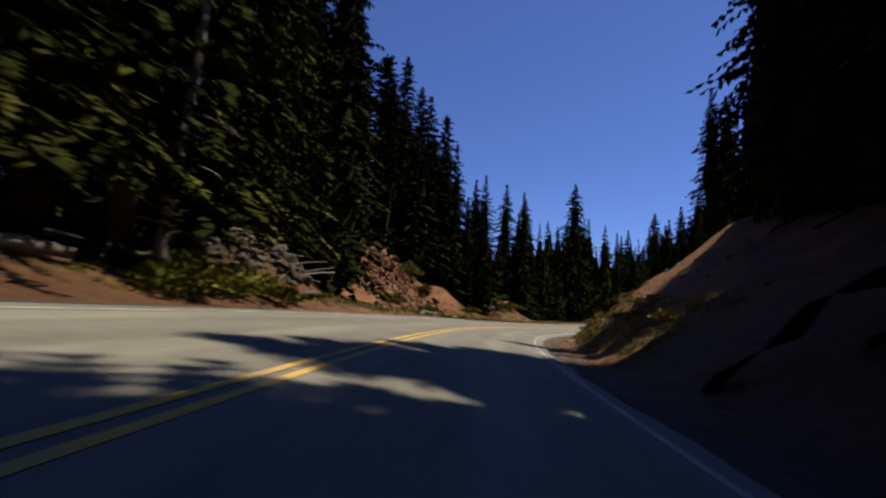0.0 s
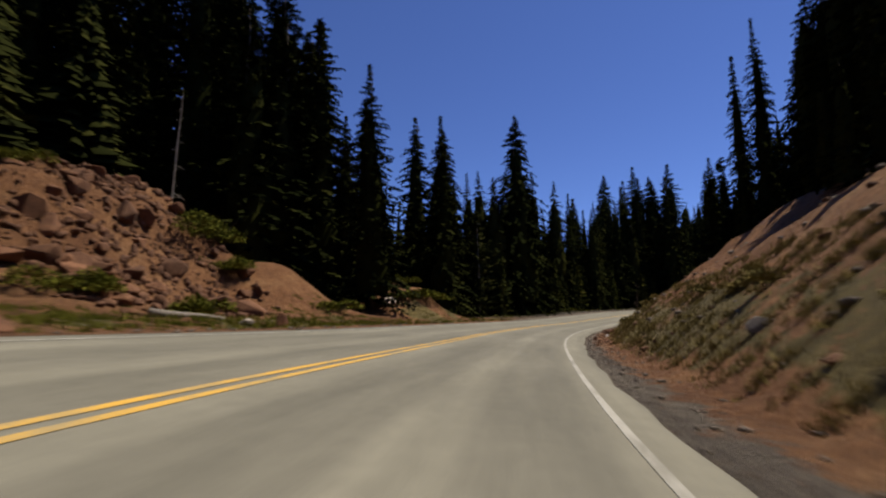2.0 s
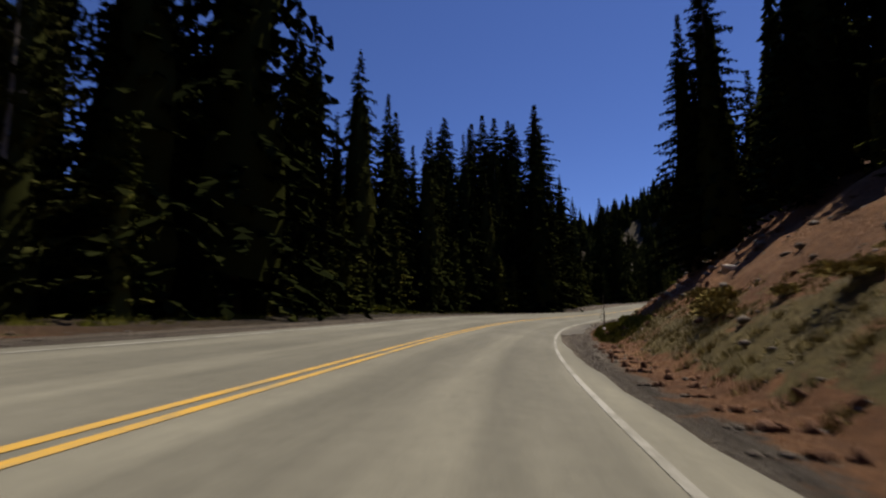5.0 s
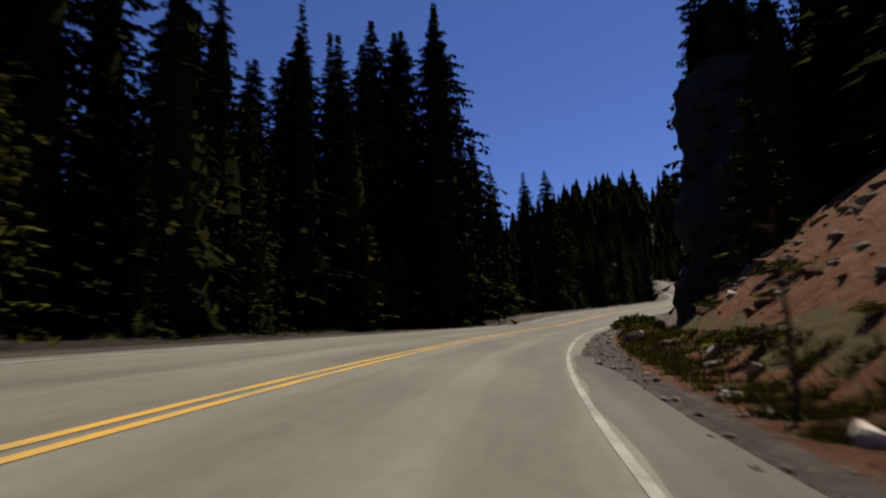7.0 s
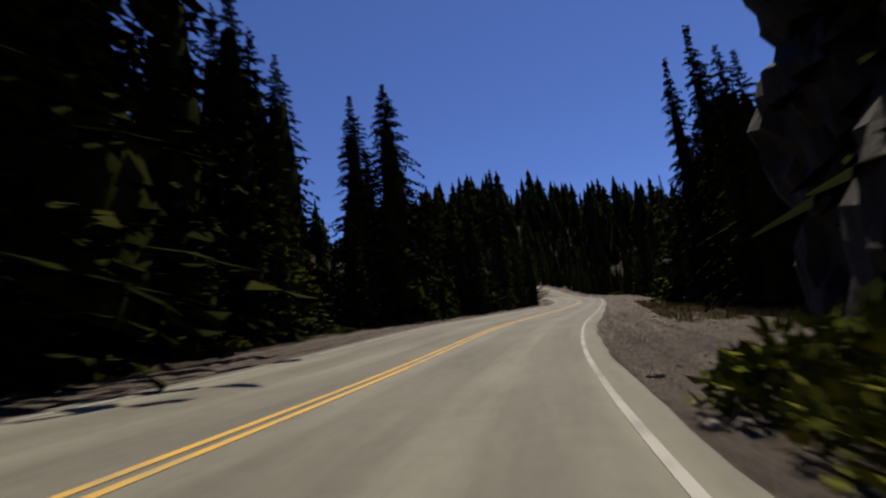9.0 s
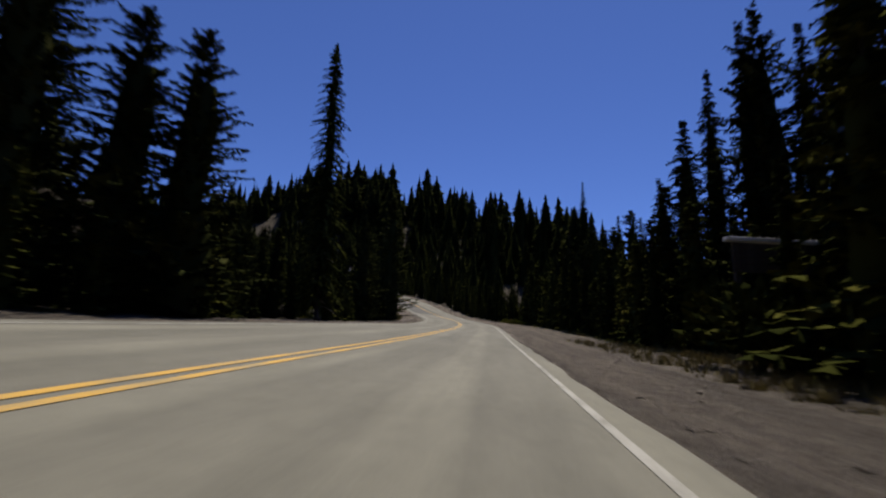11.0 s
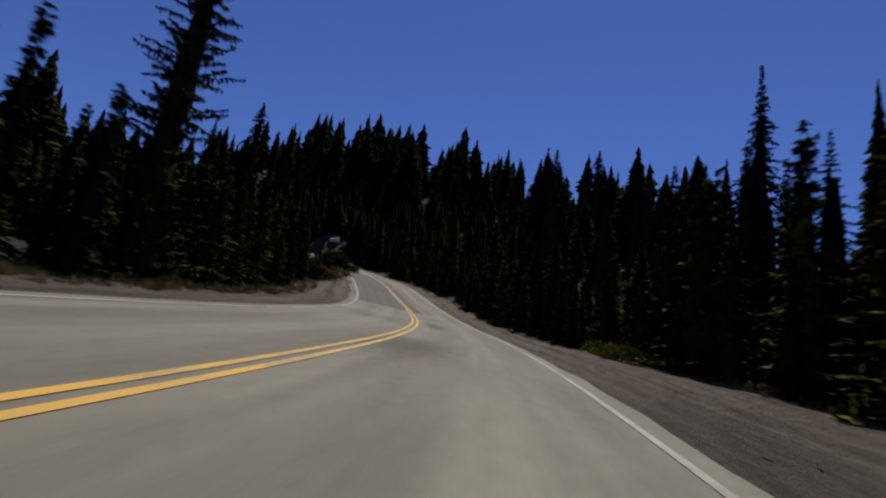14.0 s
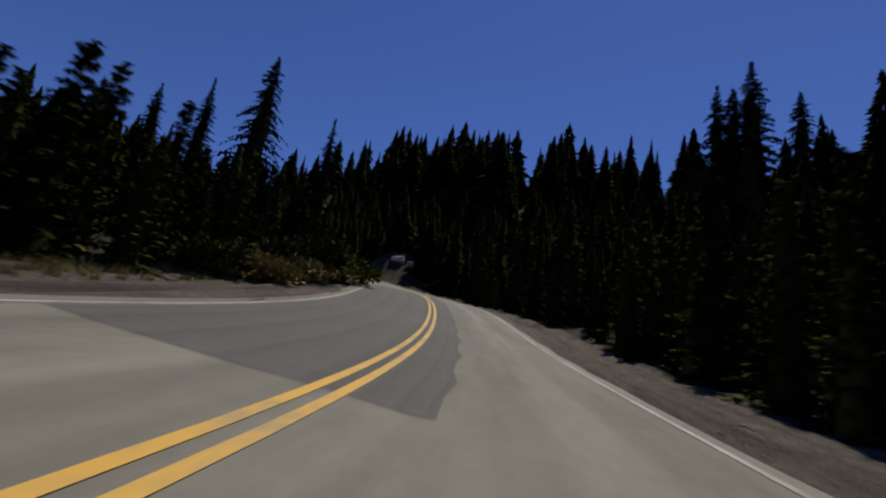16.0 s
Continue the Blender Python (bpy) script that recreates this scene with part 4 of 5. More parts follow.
def far_forest():
    """The wooded hill and the woods behind: many small ragged conifers in one mesh."""
    rng = np.random.RandomState(7)
    shapes = [(5.0, 0.80), (5.8, 0.70), (4.4, 0.92), (5.4, 0.74)]
    far = [tier_arrays(22.0, r, 200 + k, 17, 8, pw) for k, (r, pw) in enumerate(shapes)]
    deep = [tier_arrays(22.0, 0.84 * r, 210 + k, 44, 17, pw + 0.15) for k, (r, pw) in enumerate(shapes)]
    spots = []
    for n, x0, x1, y0, y1 in ((760, 196, 325, 140, 315), (150, 120, 200, 190, 280), (80, 150, 260, 70, 150), (70, 40, 140, 150, 240), (30, 330, 440, 120, 400), (100, 190, 235, 165, 235), (110, 200, 236, 192, 236)):
        spots.append(np.stack([rng.uniform(x0, x1, n), rng.uniform(y0, y1, n)], 1))
    xy = np.vstack(spots)
    s, o = frame_of(xy[:, 0], xy[:, 1])[:2]
    keep = np.abs(o) > np.where(s > 255, 11, 22)
    xy, o, low = xy[keep], o[keep], np.where((o < 0) & (s < 228), 0.72, 1.0)[keep]
    trees = [(x, y, e * (8 + 11 * rng.rand() ** 1.6) if abs(q) > 34 else e * rng.uniform(6, 10), rng.uniform(1.05, 1.5), far if abs(q) > 48 else deep) for (x, y), q, e in zip(xy, o, low)] + [(*row, deep) for row in DEEP]
    z = height(np.array([q[0] for q in trees]), np.array([q[1] for q in trees]))
    vs, ts, n = [], [], 0
    for (x, y, tall, wide, models), h in zip(trees, z):
        v, t = models[rng.randint(4)]
        k, a = tall / 22.0, rng.uniform(0, 6.28)
        c, s = math.cos(a) * k * wide, math.sin(a) * k * wide
        vs.append(np.stack([x + v[:, 0] * c - v[:, 1] * s, y + v[:, 0] * s + v[:, 1] * c, h - 0.5 + v[:, 2] * k], 1))
        ts.append(t + n)
        n += len(v)
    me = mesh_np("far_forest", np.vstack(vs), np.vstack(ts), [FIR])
    return tagged(new("far_forest", me), "dark conifer forest covering the distant hillside", "forest", kind="stuff")


far_forest()


# ---- rocks ----
def rock_mesh(name, seed, mat, flat=0.7):
    """A broken angular rock: the hull of a few scattered corners with worn edges."""
    rng = np.random.RandomState(seed)
    bm = bmesh.new()
    for c in unit(rng.normal(0, 1, (13, 3))) * rng.uniform(0.78, 1.08, (13, 1)) * np.array([1.0, 0.85, flat]):
        bm.verts.new(c)
    hull = bmesh.ops.convex_hull(bm, input=bm.verts[:])
    bmesh.ops.delete(bm, geom=[v for v in hull["geom_interior"] if v.is_valid], context="VERTS")
    bmesh.ops.dissolve_limit(bm, angle_limit=0.22, verts=bm.verts[:], edges=bm.edges[:])
    bmesh.ops.bevel(bm, geom=bm.edges[:], offset=0.05, segments=1, affect="EDGES")
    bmesh.ops.triangulate(bm, faces=bm.faces[:])
    me = bpy.data.meshes.new(name)
    bm.to_mesh(me)
    bm.free()
    me.materials.append(mat)
    return me


RED_ROCKS = [rock_mesh("boulder", k, RED_ROCK, [0.7, 0.55, 0.85, 0.6, 0.75][k]) for k in range(5)]
PILE_ROCKS = [rock_mesh("boulder", 50 + k, BROWN_ROCK, [0.6, 0.5, 0.8, 0.45][k]) for k in range(4)]
GREY_ROCKS = [rock_mesh("boulder", 20 + k, GREY_ROCK, [0.7, 0.6, 0.85, 0.5][k]) for k in range(4)]
DARK_ROCKS = [rock_mesh("boulder", 40, DARK_ROCK, 0.6)]
PALE_ROCKS = [rock_mesh("boulder", 30 + k, PALE_ROCK, [0.7, 0.5, 0.8][k]) for k in range(3)]


def boulder(me, x, y, size, label, group, sink=0.25, tilt=None):
    z = float(height(np.array([x]), np.array([y]))[0])
    ob = new("boulder", me)
    rz, rx = random.uniform(0, 360), random.uniform(-20, 20) if tilt is None else tilt
    k = size * random.uniform(0.9, 1.15)
    ob.matrix_basis = pose(x, y, z + size * (0.5 - sink) * 0.8, rx, random.uniform(-15, 15), rz) @ Matrix.Diagonal((k, size, size * random.uniform(0.85, 1.2), 1))
    return tagged(ob, label, "rock", group)


# big single rocks beside the road: mesh list, x, y, size, label
for rocks, x, y, size, label in (
    (RED_ROCKS, -0.1, 43.6, 0.48, "squarish brown boulder with a pale top below the mound"),
    (GREY_ROCKS, -1.2, 43.7, 0.33, "rounded grey boulder at the foot of the mound"),
    (RED_ROCKS, 2.9, 53.6, 0.52, "broken brown boulder on the dirt verge"),
    (GREY_ROCKS, 1.9, 52.9, 0.33, "small pale boulder on the dirt verge"),
    (RED_ROCKS, -4.6, 40.6, 0.5, "brown boulder on the dirt verge"),
    (PALE_ROCKS, 7.8, 75.6, 1.0, "pale pinkish boulder on top of the grassy berm"),
    (PALE_ROCKS, 62.6, 108.1, 0.52, "pale angular rock in the grass below the cliff"),
    (DARK_ROCKS, 58.0, 105.5, 0.52, "dark block of rock with a pale top below the cliff"),
    (PALE_ROCKS, 61.2, 106.6, 0.22, "small pale rock in the grass below the cliff"),
    (PALE_ROCKS, 51.6, 99.9, 0.34, "pale angular rock in the grass below the bank"),
    (GREY_ROCKS, 52.6, 100.4, 0.42, "dark wedge-shaped rock in the grass below the bank"),
    (PALE_ROCKS, 50.2, 98.6, 0.3, "pale flat-topped rock in the grass below the bank"),
    (PALE_ROCKS, 48.2, 98.2, 0.22, "pale flat rock at the foot of the bank"),
    (PALE_ROCKS, 47.3, 97.4, 0.19, "pale angular rock at the foot of the bank"),
    (PALE_ROCKS, 46.6, 96.5, 0.31, "pale pinkish rock at the foot of the bank"),
    (PALE_ROCKS, 19.0, 60.4, 0.2, "pale flat rock at the foot of the cut bank"),
    (RED_ROCKS, 20.7, 63.2, 0.4, "dark brown rock at the foot of the cut bank"),
    (PALE_ROCKS, 205.0, 201.0, 1.3, "pale rock outcrop in the cut beyond the bend"),
    (PALE_ROCKS, 206.2, 199.8, 0.9, "pale rock outcrop in the cut beyond the bend"),
    (PALE_ROCKS, -6.8, 72.4, 0.7, "pale weathered boulder on the mound"),
):
    boulder(rocks[int(size * 100) % len(rocks)], x, y, size, label, "roadside boulders")


def strew(seed, n, rocks, sizes, label, group, spot, power=2.0):
    rng = np.random.RandomState(seed)
    for _ in range(n):
        x, y = spot(rng)
        u = rng.rand() ** power
        boulder(rocks[rng.randint(len(rocks))], x, y, sizes[0] + (sizes[1] - sizes[0]) * u, label, group)


def by_road(s0, s1, o0, o1):
    def spot(rng):
        p = along(rng.uniform(s0, s1), np.array(rng.uniform(o0, o1)))
        return float(p[0]), float(p[1])

    return spot


def on_mound(rng):
    """More rocks lie on the flank that faces down the road."""
    while True:
        x, y = rng.uniform(-15, 3), rng.uniform(49, 74)
        u = hump(x, y, -5.5, 60, 5.5, 8.5, -30) + 0.8 * hump(x, y, -8.0, 66, 4, 5)
        if u > 0.3 + 0.5 * rng.rand():
            return x, y


def loose_stones(name, label, seed, n, rocks, sizes, spot, power=2.0):
    """Stones too many and small to pick apart, joined."""
    rng = np.random.RandomState(seed)
    parts, tris, k = [], [], 0
    for me in rocks:
        parts.append((np.array([v.co for v in me.vertices]), np.array([q.vertices for q in me.polygons])))
    vs = []
    xy = np.array([spot(rng) for _ in range(n)])
    for (x, y), z in zip(xy, height(xy[:, 0], xy[:, 1])):
        v, t = parts[rng.randint(len(parts))]
        r, a, b = sizes[0] + (sizes[1] - sizes[0]) * rng.rand() ** power, rng.uniform(0, 6.28), rng.normal(0, 0.4)
        turn = np.array(Matrix.Rotation(a, 3, "Z") @ Matrix.Rotation(b, 3, "X"))
        vs.append(v @ turn.T * r + np.array([x, y, z + 0.2 * r]))
        tris.append(t + k)
        k += len(v)
    return tagged(new(name, mesh_np(name, np.vstack(vs), np.vstack(tris), [rocks[0].materials[0]])), label, "stones", kind="stuff")


strew(1, 105, RED_ROCKS, (0.25, 1.1), "angular red-brown rock in the rubble mound", "rubble on the mound", on_mound, 2.2)


def on_pile(rng):
    while True:
        x, y = rng.uniform(-13, -5), rng.uniform(18, 29)
        if hump(x, y, -8.0, 23.2, 2.4, 2.9) > 0.3 + 0.4 * rng.rand():
            return x, y


strew(2, 70, PILE_ROCKS, (0.2, 0.6), "weathered grey-brown rock, coloured dark for tree shade, in the pile", "rock pile under the trees", on_pile, 1.4)
strew(3, 34, RED_ROCKS + GREY_ROCKS, (0.08, 0.32), "small stone at the foot of the cut bank", "stones on the bank", by_road(20, 100, 5.2, 9.5), 2.5)
strew(4, 70, RED_ROCKS + GREY_ROCKS[:2] + PALE_ROCKS[:1], (0.08, 0.42), "broken grey-brown rock fallen from the cliff", "rocks fallen from the cliff", by_road(98, 142, 5.6, 12.5), 2.8)
loose_stones("rubble", "small red-brown rubble between the rocks of the mound", 11, 1500, RED_ROCKS, (0.06, 0.38), on_mound, 1.8)
loose_stones("rubble", "small weathered grey-brown stones of the rock pile, coloured dark for shade", 16, 320, PILE_ROCKS, (0.07, 0.3), on_pile, 1.6)
loose_stones("earth_clods", "dark brown clods of earth along the edge of the asphalt", 15, 420, RED_ROCKS, (0.03, 0.14), by_road(56, 98, 4.5, 5.6), 2.2)
loose_stones("rubble", "small red-brown stones lying on the cut bank", 12, 190, RED_ROCKS, (0.04, 0.22), by_road(14, 100, 5.4, 13), 2.2)
loose_stones("rubble", "small grey-brown stones on the shoulder below the cliff", 14, 260, GREY_ROCKS, (0.03, 0.13), by_road(112, 146, 3.9, 6.6), 2.0)
loose_stones("rubble", "small red-brown stones lying below the cliff", 13, 220, RED_ROCKS, (0.04, 0.25), by_road(98, 142, 5.4, 13), 2.2)


def cliff_mesh(seed, sx, sy, sz):
    """A steep broken rock face with ledges and cracks."""
    bm = bmesh.new()
    bmesh.ops.create_cube(bm, size=2.0)
    bmesh.ops.subdivide_edges(bm, edges=bm.edges[:], cuts=26, use_grid_fill=True)
    rng = np.random.RandomState(seed)
    planes = [(unit(rng.normal(0, 1, (1, 3)) * np.array([[1, 1, 0.35]]))[0], rng.uniform(0.72, 1.05)) for _ in range(14)]
    for v in bm.verts:
        c = np.array(v.co)
        c = c * (0.75 + 0.25 / max(np.linalg.norm(c[:2]), 0.6))
        for n, d in planes:
            over = c @ n - d
            if over > 0:
                c = c - n * over * 0.9
        p = Vector(c * np.array([sx, sy, sz]))
        k = 0.9 * noise.noise(p * 0.22 + Vector((seed, 0, 0))) + 0.45 * noise.noise(p * 0.7) + 0.2 * noise.noise(p * 2.1)
        ledge = 0.35 * math.floor(2.2 * noise.noise(Vector((p.x * 0.15, p.y * 0.15, p.z * 0.5 + seed))))
        out = Vector((c[0], c[1], 0.25 * c[2])).normalized()
        v.co = p + out * (k + ledge)
    me = bpy.data.meshes.new("cliff")
    bm.to_mesh(me)
    bm.free()
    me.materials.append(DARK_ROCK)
    return me


def cliff(x, y, turn, sx, sy, sz, seed, label):
    z = float(height(np.array([x]), np.array([y]))[0])
    ob = new("rock_cliff", cliff_mesh(seed, sx, sy, sz))
    ob.matrix_basis = pose(x, y, z + sz * 0.55, 4, -5, turn)
    return tagged(ob, label, "cliff", "roadside cliffs")


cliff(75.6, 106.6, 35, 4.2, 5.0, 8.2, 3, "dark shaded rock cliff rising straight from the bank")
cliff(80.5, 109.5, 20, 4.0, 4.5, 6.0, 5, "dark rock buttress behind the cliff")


# ---- low growth ----
def bush_mesh(name, seed, mat, r, tall, n, leaf=0.16):
    """Twiggy stems with many small leaves in several lobes."""
    rng = np.random.RandomState(seed)
    lobes = [(rng.normal(0, 0.42 * r, 2), rng.uniform(0.55, 1.0) * tall, rng.uniform(0.4, 0.65) * r) for _ in range(7)]
    base, way = [], []
    for _ in range(n):
        (cx, cy), top, rad = lobes[rng.randint(7)]
        d = unit(rng.normal(0, 1, (1, 3)))[0]
        d[2] = abs(d[2]) * 1.1 - 0.15
        q = rng.uniform(0.45, 1.05)
        base.append((cx + d[0] * rad * q, cy + d[1] * rad * q, max(0.02, top * 0.45 + d[2] * top * 0.55 * q)))
        way.append(d + rng.normal(0, 0.5, 3) + np.array([0, 0, 0.35]))
    v, t = sprays(rng, np.array(base), np.array(way), leaf * rng.uniform(0.7, 1.5, n), leaf * 0.33 * rng.uniform(0.7, 1.3, n), 1.2)
    return mesh_np(name, v, t, [mat])


def stems_mesh(name, seed, r, tall):
    rng = np.random.RandomState(seed)
    vs, fs = [], []
    for _ in range(9):
        a, q = rng.uniform(0, 6.28), rng.uniform(0.2, 0.8) * r
        p = [(0.05 * math.cos(a), 0.05 * math.sin(a), -0.08), (0.5 * q * math.cos(a), 0.5 * q * math.sin(a), 0.35 * tall), (q * math.cos(a), q * math.sin(a), 0.8 * tall)]
        v, f = tube(p, [0.02, 0.014, 0.005], 4)
        k = len(vs)
        vs += v
        fs += [tuple(i + k for i in w) for w in f]
    return mesh_from(name, vs, fs, [BARK])


def bush_kind(label, seed, mat, r, tall, n, leaf):
    root = new("bush")
    part("woody_stem", stems_mesh("woody_stem", seed, r, tall), root)
    part("foliage", bush_mesh("foliage", seed, mat, r, tall, n, leaf), root)
    return tagged(root, label, "bush", "roadside bushes")


BUSHES = {
    "thick": bush_kind("broad thick yellow-green shrub on the mound", 5, SCRUB, 2.0, 1.7, 4200, 0.16),
    "green": bush_kind("dense yellow-green shrub on the road verge", 1, SCRUB, 1.1, 1.0, 1300, 0.17),
    "low": bush_kind("low spreading olive-green shrub on the berm", 2, SCRUB, 1.3, 0.6, 1200, 0.16),
    "dry": bush_kind("straggly dry yellow-brown bush at the roadside", 3, STRAW, 0.9, 0.9, 950, 0.17),
    "olive": bush_kind("loose olive-green bush at the forest edge", 4, YOUNG, 1.0, 1.4, 1100, 0.19),
}
_bushed = set()


def shrub(kind, x, y, size, tall=1.0):
    z = float(height(np.array([x]), np.array([y]))[0]) - 0.04
    m = pose(x, y, z, 0, 0, random.uniform(0, 360)) @ Matrix.Diagonal((size, size, size * tall, 1))
    return set_down(BUSHES, kind, m, _bushed)


for row in (
    ("green", -6.0, 12.6, 1.0), ("green", -6.4, 14.4, 1.2), ("green", -6.2, 16.2, 1.0), ("green", -6.0, 18.2, 0.7), ("low", -5.6, 19.6, 0.7), ("low", -5.4, 23.5, 0.6),
    ("thick", -3.7, 68.2, 1.15), ("thick", -2.4, 66.4, 0.7), ("thick", -4.6, 54.6, 0.75), ("thick", -11.2, 60.6, 0.7), ("olive", 107.4, 122.9, 1.6), ("olive", 106.6, 121.6, 1.4), ("green", -0.6, 57.0, 1.0), ("low", 9.2, 76.4, 1.3), ("low", 10.6, 77.6, 1.4), ("low", 12.2, 79.6, 1.2), ("thick", 9.4, 80.2, 0.6), ("thick", 11.4, 81.8, 0.45), ("green", 4.6, 72.2, 0.9), ("low", 4.2, 66.5, 1.3),
    ("olive", 10.3, 31.4, 0.9), ("dry", 11.4, 37.5, 0.6), ("green", 68.4, 111.8, 0.9), ("green", 67.3, 110.9, 0.8), ("dry", 66.2, 110.2, 0.6), ("green", 69.8, 112.6, 0.9), ("dry", 62.4, 107.2, 0.5), ("green", 61.6, 106.2, 0.5),
    ("thick", 155.8, 143.0, 0.5), ("dry", 157.2, 143.4, 0.8), ("low", 155.4, 141.4, 0.8), ("dry", 170.6, 170.4, 1.3), ("olive", 171.8, 171.6, 1.5), ("dry", 173.0, 172.4, 1.5), ("green", 174.2, 173.6, 1.6), ("olive", 175.2, 174.8, 1.5), ("dry", 171.8, 173.4, 1.7), ("olive", 169.6, 170.6, 1.3), ("dry", 168.4, 169.4, 1.2), ("thick", 173.2, 175.2, 0.8), ("green", 168.0, 142.6, 1.3), ("olive", 166.6, 143.0, 1.1),
):
    shrub(*row)


def shrubbery(seed, n, s0, s1, o0, o1, kinds, size):
    rng = np.random.RandomState(seed)
    for _ in range(n):
        p = along(rng.uniform(s0, s1), np.array(rng.uniform(o0, o1)))
        shrub(kinds[rng.randint(len(kinds))], float(p[0]), float(p[1]), rng.uniform(*size), rng.uniform(0.7, 1.2))


shrubbery(1, 26, 12, 98, 5.8, 8.6, ["dry"], (0.35, 0.7))
shrubbery(2, 20, 104, 140, 6.4, 12.5, ["green", "dry", "low"], (0.25, 0.5))
shrubbery(3, 16, 160, 232, 10.2, 12.5, ["olive", "dry", "green"], (0.5, 1.0))
shrubbery(5, 10, 256, 264, -6.0, -8.0, ["dry", "olive", "dry", "low"], (0.8, 1.3))
shrubbery(4, 14, 90, 225, -8.2, -10.0, ["olive", "green", "low"], (0.4, 0.9))


def grass_stuff(name, label, seed, n, spot, mat, tall):
    """Tufts of thin blades."""
    rng = np.random.RandomState(seed)
    xy = np.array([spot(rng) for _ in range(n)])
    z = height(xy[:, 0], xy[:, 1])
    blades = 11
    base = np.repeat(np.column_stack([xy, z - 0.02]), blades, 0)
    m = len(base)
    base[:, :2] += rng.normal(0, 0.09, (m, 2))
    way = np.column_stack([rng.normal(0, 0.42, (m, 2)), np.ones(m)])
    ln = np.repeat(rng.uniform(0.5, 1.2, n), blades) * tall * rng.uniform(0.6, 1.2, m)
    way = unit(way)
    across = unit(np.cross(way, rng.normal(0, 1, (m, 3)))) * 0.014
    v = np.stack([base - across, base + across, base + way * ln[:, None]], 1).reshape(-1, 3)
    t = np.arange(m * 3).reshape(-1, 3)
    return tagged(new(name, mesh_np(name, v, t, [mat])), label, "grass", kind="stuff")


def tufty(s0, s1, o0, o1, size, seed):
    def spot(rng):
        while True:
            p = along(rng.uniform(s0, s1), np.array(rng.uniform(o0, o1)))
            if lumps(p[0], p[1], size, seed) + 0.8 * lumps(p[1], p[0], size * 0.31, seed + 40) > rng.uniform(-1.5, 0.8):
                return float(p[0]), float(p[1])

    return spot


grass_stuff("bank_grass", "dry yellow-green grass on the cut bank", 1, 3600, tufty(14, 62, 5.3, 8.8, 3.4, 2), STRAW, 0.2)
grass_stuff("bank_grass", "sparse dry grass on the cut bank", 12, 1500, tufty(60, 104, 5.3, 8.0, 3.4, 12), STRAW, 0.17)
grass_stuff("bank_grass", "green grass at the foot of the rocky bank", 2, 2600, tufty(100, 142, 5.0, 6.9, 4, 3), SCRUB, 0.24)
grass_stuff("verge_grass", "short yellow-green grass on the verge", 3, 1500, tufty(8, 86, -5.8, -9.5, 6, 4), SCRUB, 0.24)
grass_stuff("verge_grass", "yellow grass along the forest edge", 4, 1500, tufty(150, 236, 8.8, 11.5, 5, 5), STRAW, 0.3)
grass_stuff("verge_grass", "scattered yellow grass tufts on the gravel shoulder", 7, 600, tufty(156, 196, 6.4, 9.2, 4, 7), STRAW, 0.3)
grass_stuff("verge_grass", "green grass round the foot of the mound", 8, 1100, tufty(40, 66, -6.6, -13, 5, 9), SCRUB, 0.26)
grass_stuff("verge_grass", "yellow grass inside the bend", 6, 1500, tufty(216, 264, -6.2, -9.0, 5, 6), STRAW, 0.28)
grass_stuff("verge_grass", "yellow grass along the forest edge", 5, 1300, tufty(90, 236, -8.0, -10.5, 5, 6), SCRUB, 0.26)


def gravel_stuff():
    """Loose gravel and small stones on the shoulders and banks."""
    rng = np.random.RandomState(9)
    ico = bmesh.new()
    bmesh.ops.create_icosphere(ico, subdivisions=1, radius=1.0)
    iv = np.array([v.co for v in ico.verts])
    it = np.array([[v.index for v in f.verts] for f in ico.faces])
    ico.free()
    vs, ts, k = [], [], 0
    for n, s0, s1, o0, o1, big in ((900, 14, 100, 3.8, 6.0, 0.035), (400, 20, 100, 6.2, 12, 0.09), (900, 96, 176, 3.8, 8.5, 0.028), (400, 10, 90, -4.6, -7.5, 0.05), (250, 100, 140, 8, 12, 0.12), (500, 176, 250, 3.8, 8.5, 0.022)):
        s, o = rng.uniform(s0, s1, n), rng.uniform(o0, o1, n)
        p = along(s, o)
        z = height(p[:, 0], p[:, 1])
        for q, h in zip(p, z):
            r = big * rng.uniform(0.3, 1.5) ** 1.5
            vs.append(iv * rng.uniform(0.6, 1.2, (len(iv), 1)) * r * np.array([1.2, 1.0, 0.6]) + np.array([q[0], q[1], h + r * 0.25]))
            ts.append(it + k)
            k += len(iv)
    return tagged(new("gravel", mesh_np("gravel", np.vstack(vs), np.vstack(ts), [GRAVEL])), "loose grey-brown gravel on the shoulders and banks", "gravel", kind="stuff")


gravel_stuff()


# ---- dead wood ----
def log_thing(name, label, pts, r, mat, category="log"):
    v, f = tube(pts, np.linspace(r, r * 0.55, len(pts)), 9)
    ob = new(name, mesh_from(name, v, f, [mat], True))
    return tagged(ob, label, category, "dead wood")


def ground_log(s, o, length, turn, r, label, lift=0.0, rise=0.0):
    p = along(s, np.array(o))
    c, d = radians(turn), np.linspace(-0.5, 0.5, 6) * length
    xs, ys = p[0] + d * math.cos(c), p[1] + d * math.sin(c)
    zs = height(xs, ys)
    line = np.linspace(zs[0], zs[-1], 6) if rise == 0 else zs.min() + np.linspace(0, rise, 6)
    line = line + np.max(zs - line) * 0.6
    ob = log_thing("fallen_log", label, np.stack([xs, ys, line + r * 0.7 + lift + 0.03 * np.sin(d * 2)], 1), r, DEAD)
    return ob


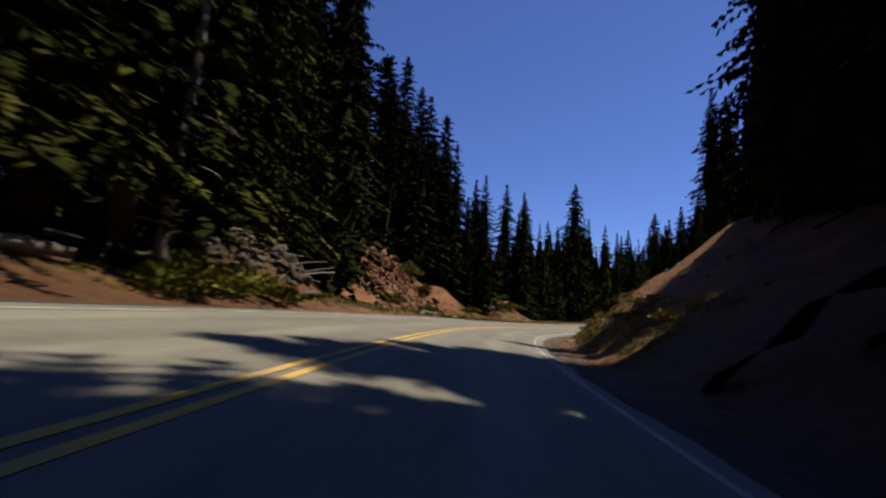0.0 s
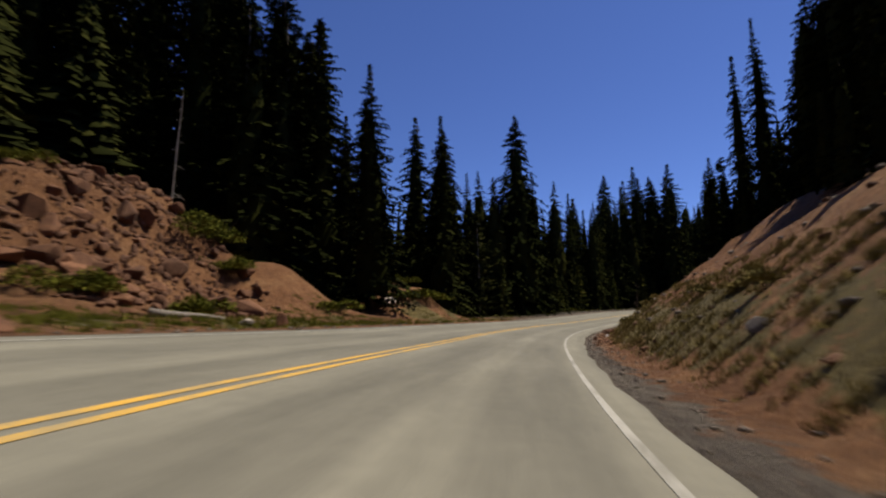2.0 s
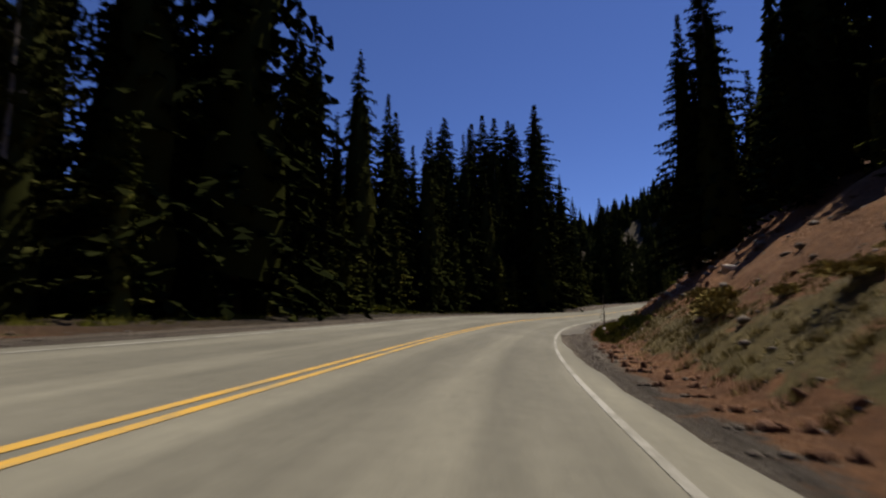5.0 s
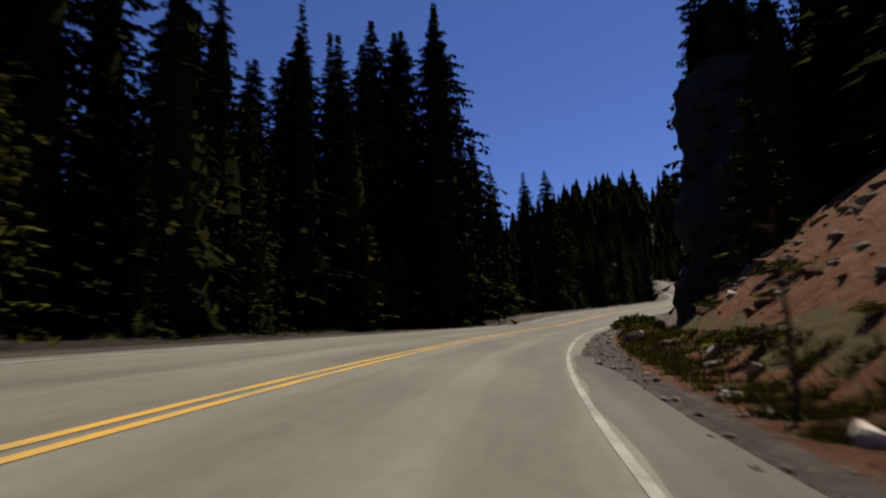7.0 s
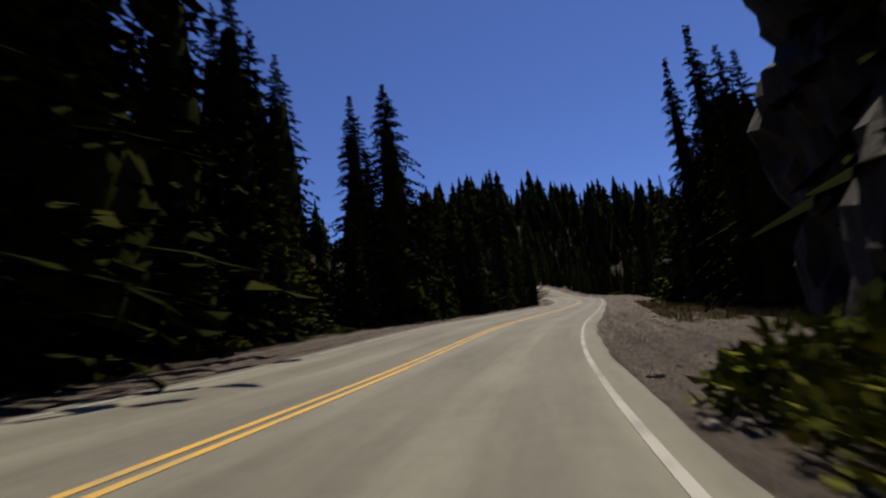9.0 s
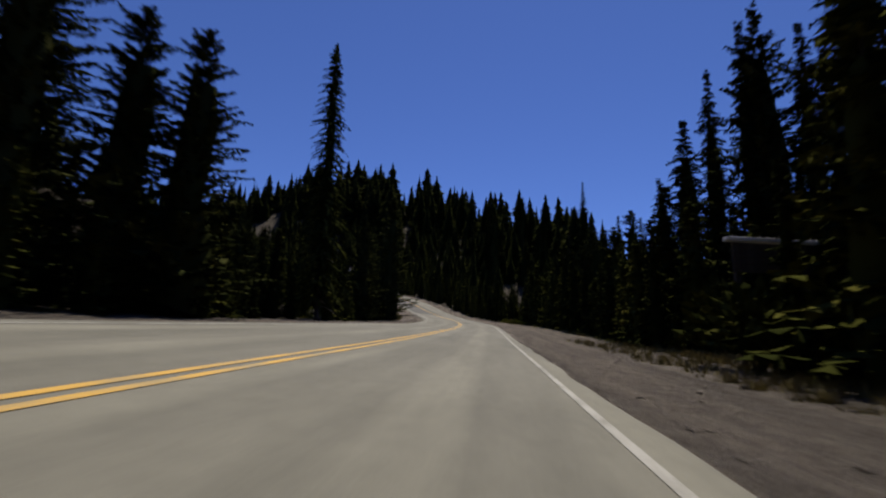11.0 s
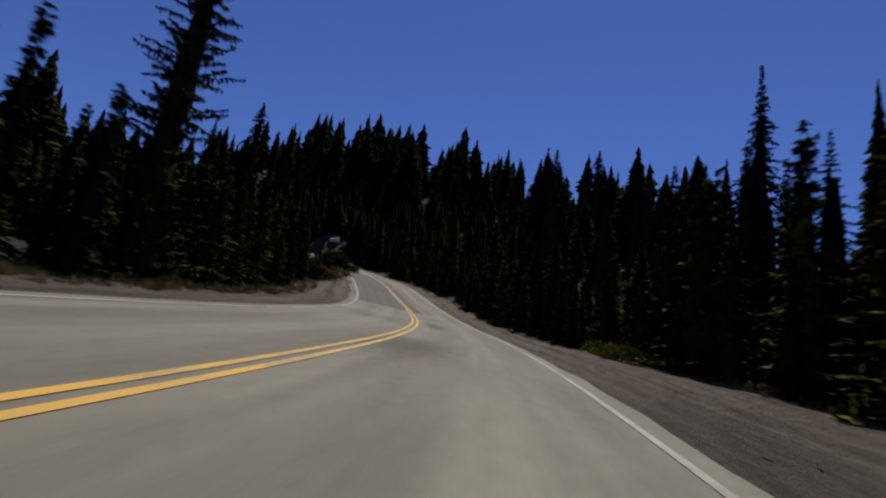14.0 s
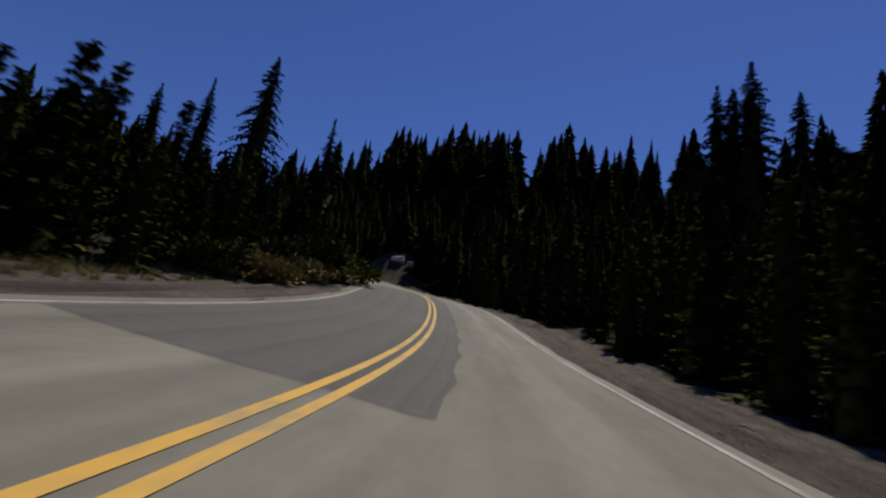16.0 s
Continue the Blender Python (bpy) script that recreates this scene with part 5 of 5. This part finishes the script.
ground_log(21.5, -6.9, 3.6, 60, 0.05, "grey-brown fallen log among the rocks", 0.2, 0.5)
ground_log(21.0, -7.2, 3.0, 15, 0.035, "grey-brown fallen branch among the rocks", 0.15, 0.4)
ground_log(20.0, -7.0, 2.6, 100, 0.03, "tangled grey dead branch on the rock pile", 0.2, 0.5)
ground_log(22.5, -7.4, 3.0, 125, 0.032, "tangled grey dead branch on the rock pile", 0.25, 0.45)
ground_log(21.8, -8.2, 2.4, 155, 0.03, "tangled grey dead branch on the rock pile", 0.25, 0.4)
ground_log(23.4, -7.6, 2.2, 40, 0.028, "tangled grey dead branch on the rock pile", 0.25, 0.4)
ground_log(51.0, -10.2, 2.6, 35, 0.17, "pale split log at the foot of the mound")
ground_log(9.0, -7.6, 3.0, 80, 0.24, "thick brown fallen log on the verge")
ground_log(34.5, -7.6, 2.2, 60, 0.08, "pale branch lying on the dirt verge")
ground_log(126.0, 6.4, 2.4, 40, 0.09, "bleached branch lying below the cliff")
plant("snag", -7.4, 13.5, 16, 1.0, 4)
plant("snag", -10.0, 16.0, 14, 1.0, -9)
plant("snag", -8.2, 73.0, 15, 0.7, 3)
plant("snag", 19.3, 92.9, 12.0, 0.9, 0)
plant("sapling", 24.5, 66.8, 2.2, 1.0, 3)
plant("sapling", 47.3, 97.2, 2.3, 1.0, 2)


# ---- the sign board in the forest edge ----
def box(name, size, mat, bevel=0.01):
    bm = bmesh.new()
    bmesh.ops.create_cube(bm, size=1.0, matrix=Matrix.Diagonal((*size, 1)))
    bmesh.ops.bevel(bm, geom=bm.edges[:], offset=bevel, segments=1, affect="EDGES")
    me = bpy.data.meshes.new(name)
    bm.to_mesh(me)
    bm.free()
    me.materials.append(mat)
    return me


def sign_board(x, y, turn):
    """A weathered board on two posts under a cap rail coloured pale as if sunlit."""
    root = new("sign_board")
    root.matrix_basis = pose(x, y, float(height(np.array([x]), np.array([y]))[0]), 0, 0, turn)
    post, plank = box("post", (0.14, 0.14, 3.7), BARK), box("plank", (2.2, 0.05, 0.19), BARK)
    for k in (-0.95, 0.95):
        part("post", post, root).matrix_basis = pose(k, 0.06, 1.55, 0, 0, 0)
    for k in range(4):
        part("plank", plank, root).matrix_basis = pose(0, -0.04, 2.66 + 0.2 * k, 0, 0, 0)
    part("cap_rail", box("cap_rail", (2.5, 0.2, 0.11), SUNLIT_WOOD), root, "wooden cap rail in a sunlit pale tone").matrix_basis = pose(0, 0, 3.45, 0, 1.5, 0)
    return tagged(root, "weathered brown wooden sign board on posts among the trees", "sign")


sign_board(108.8, 122.1, -66)
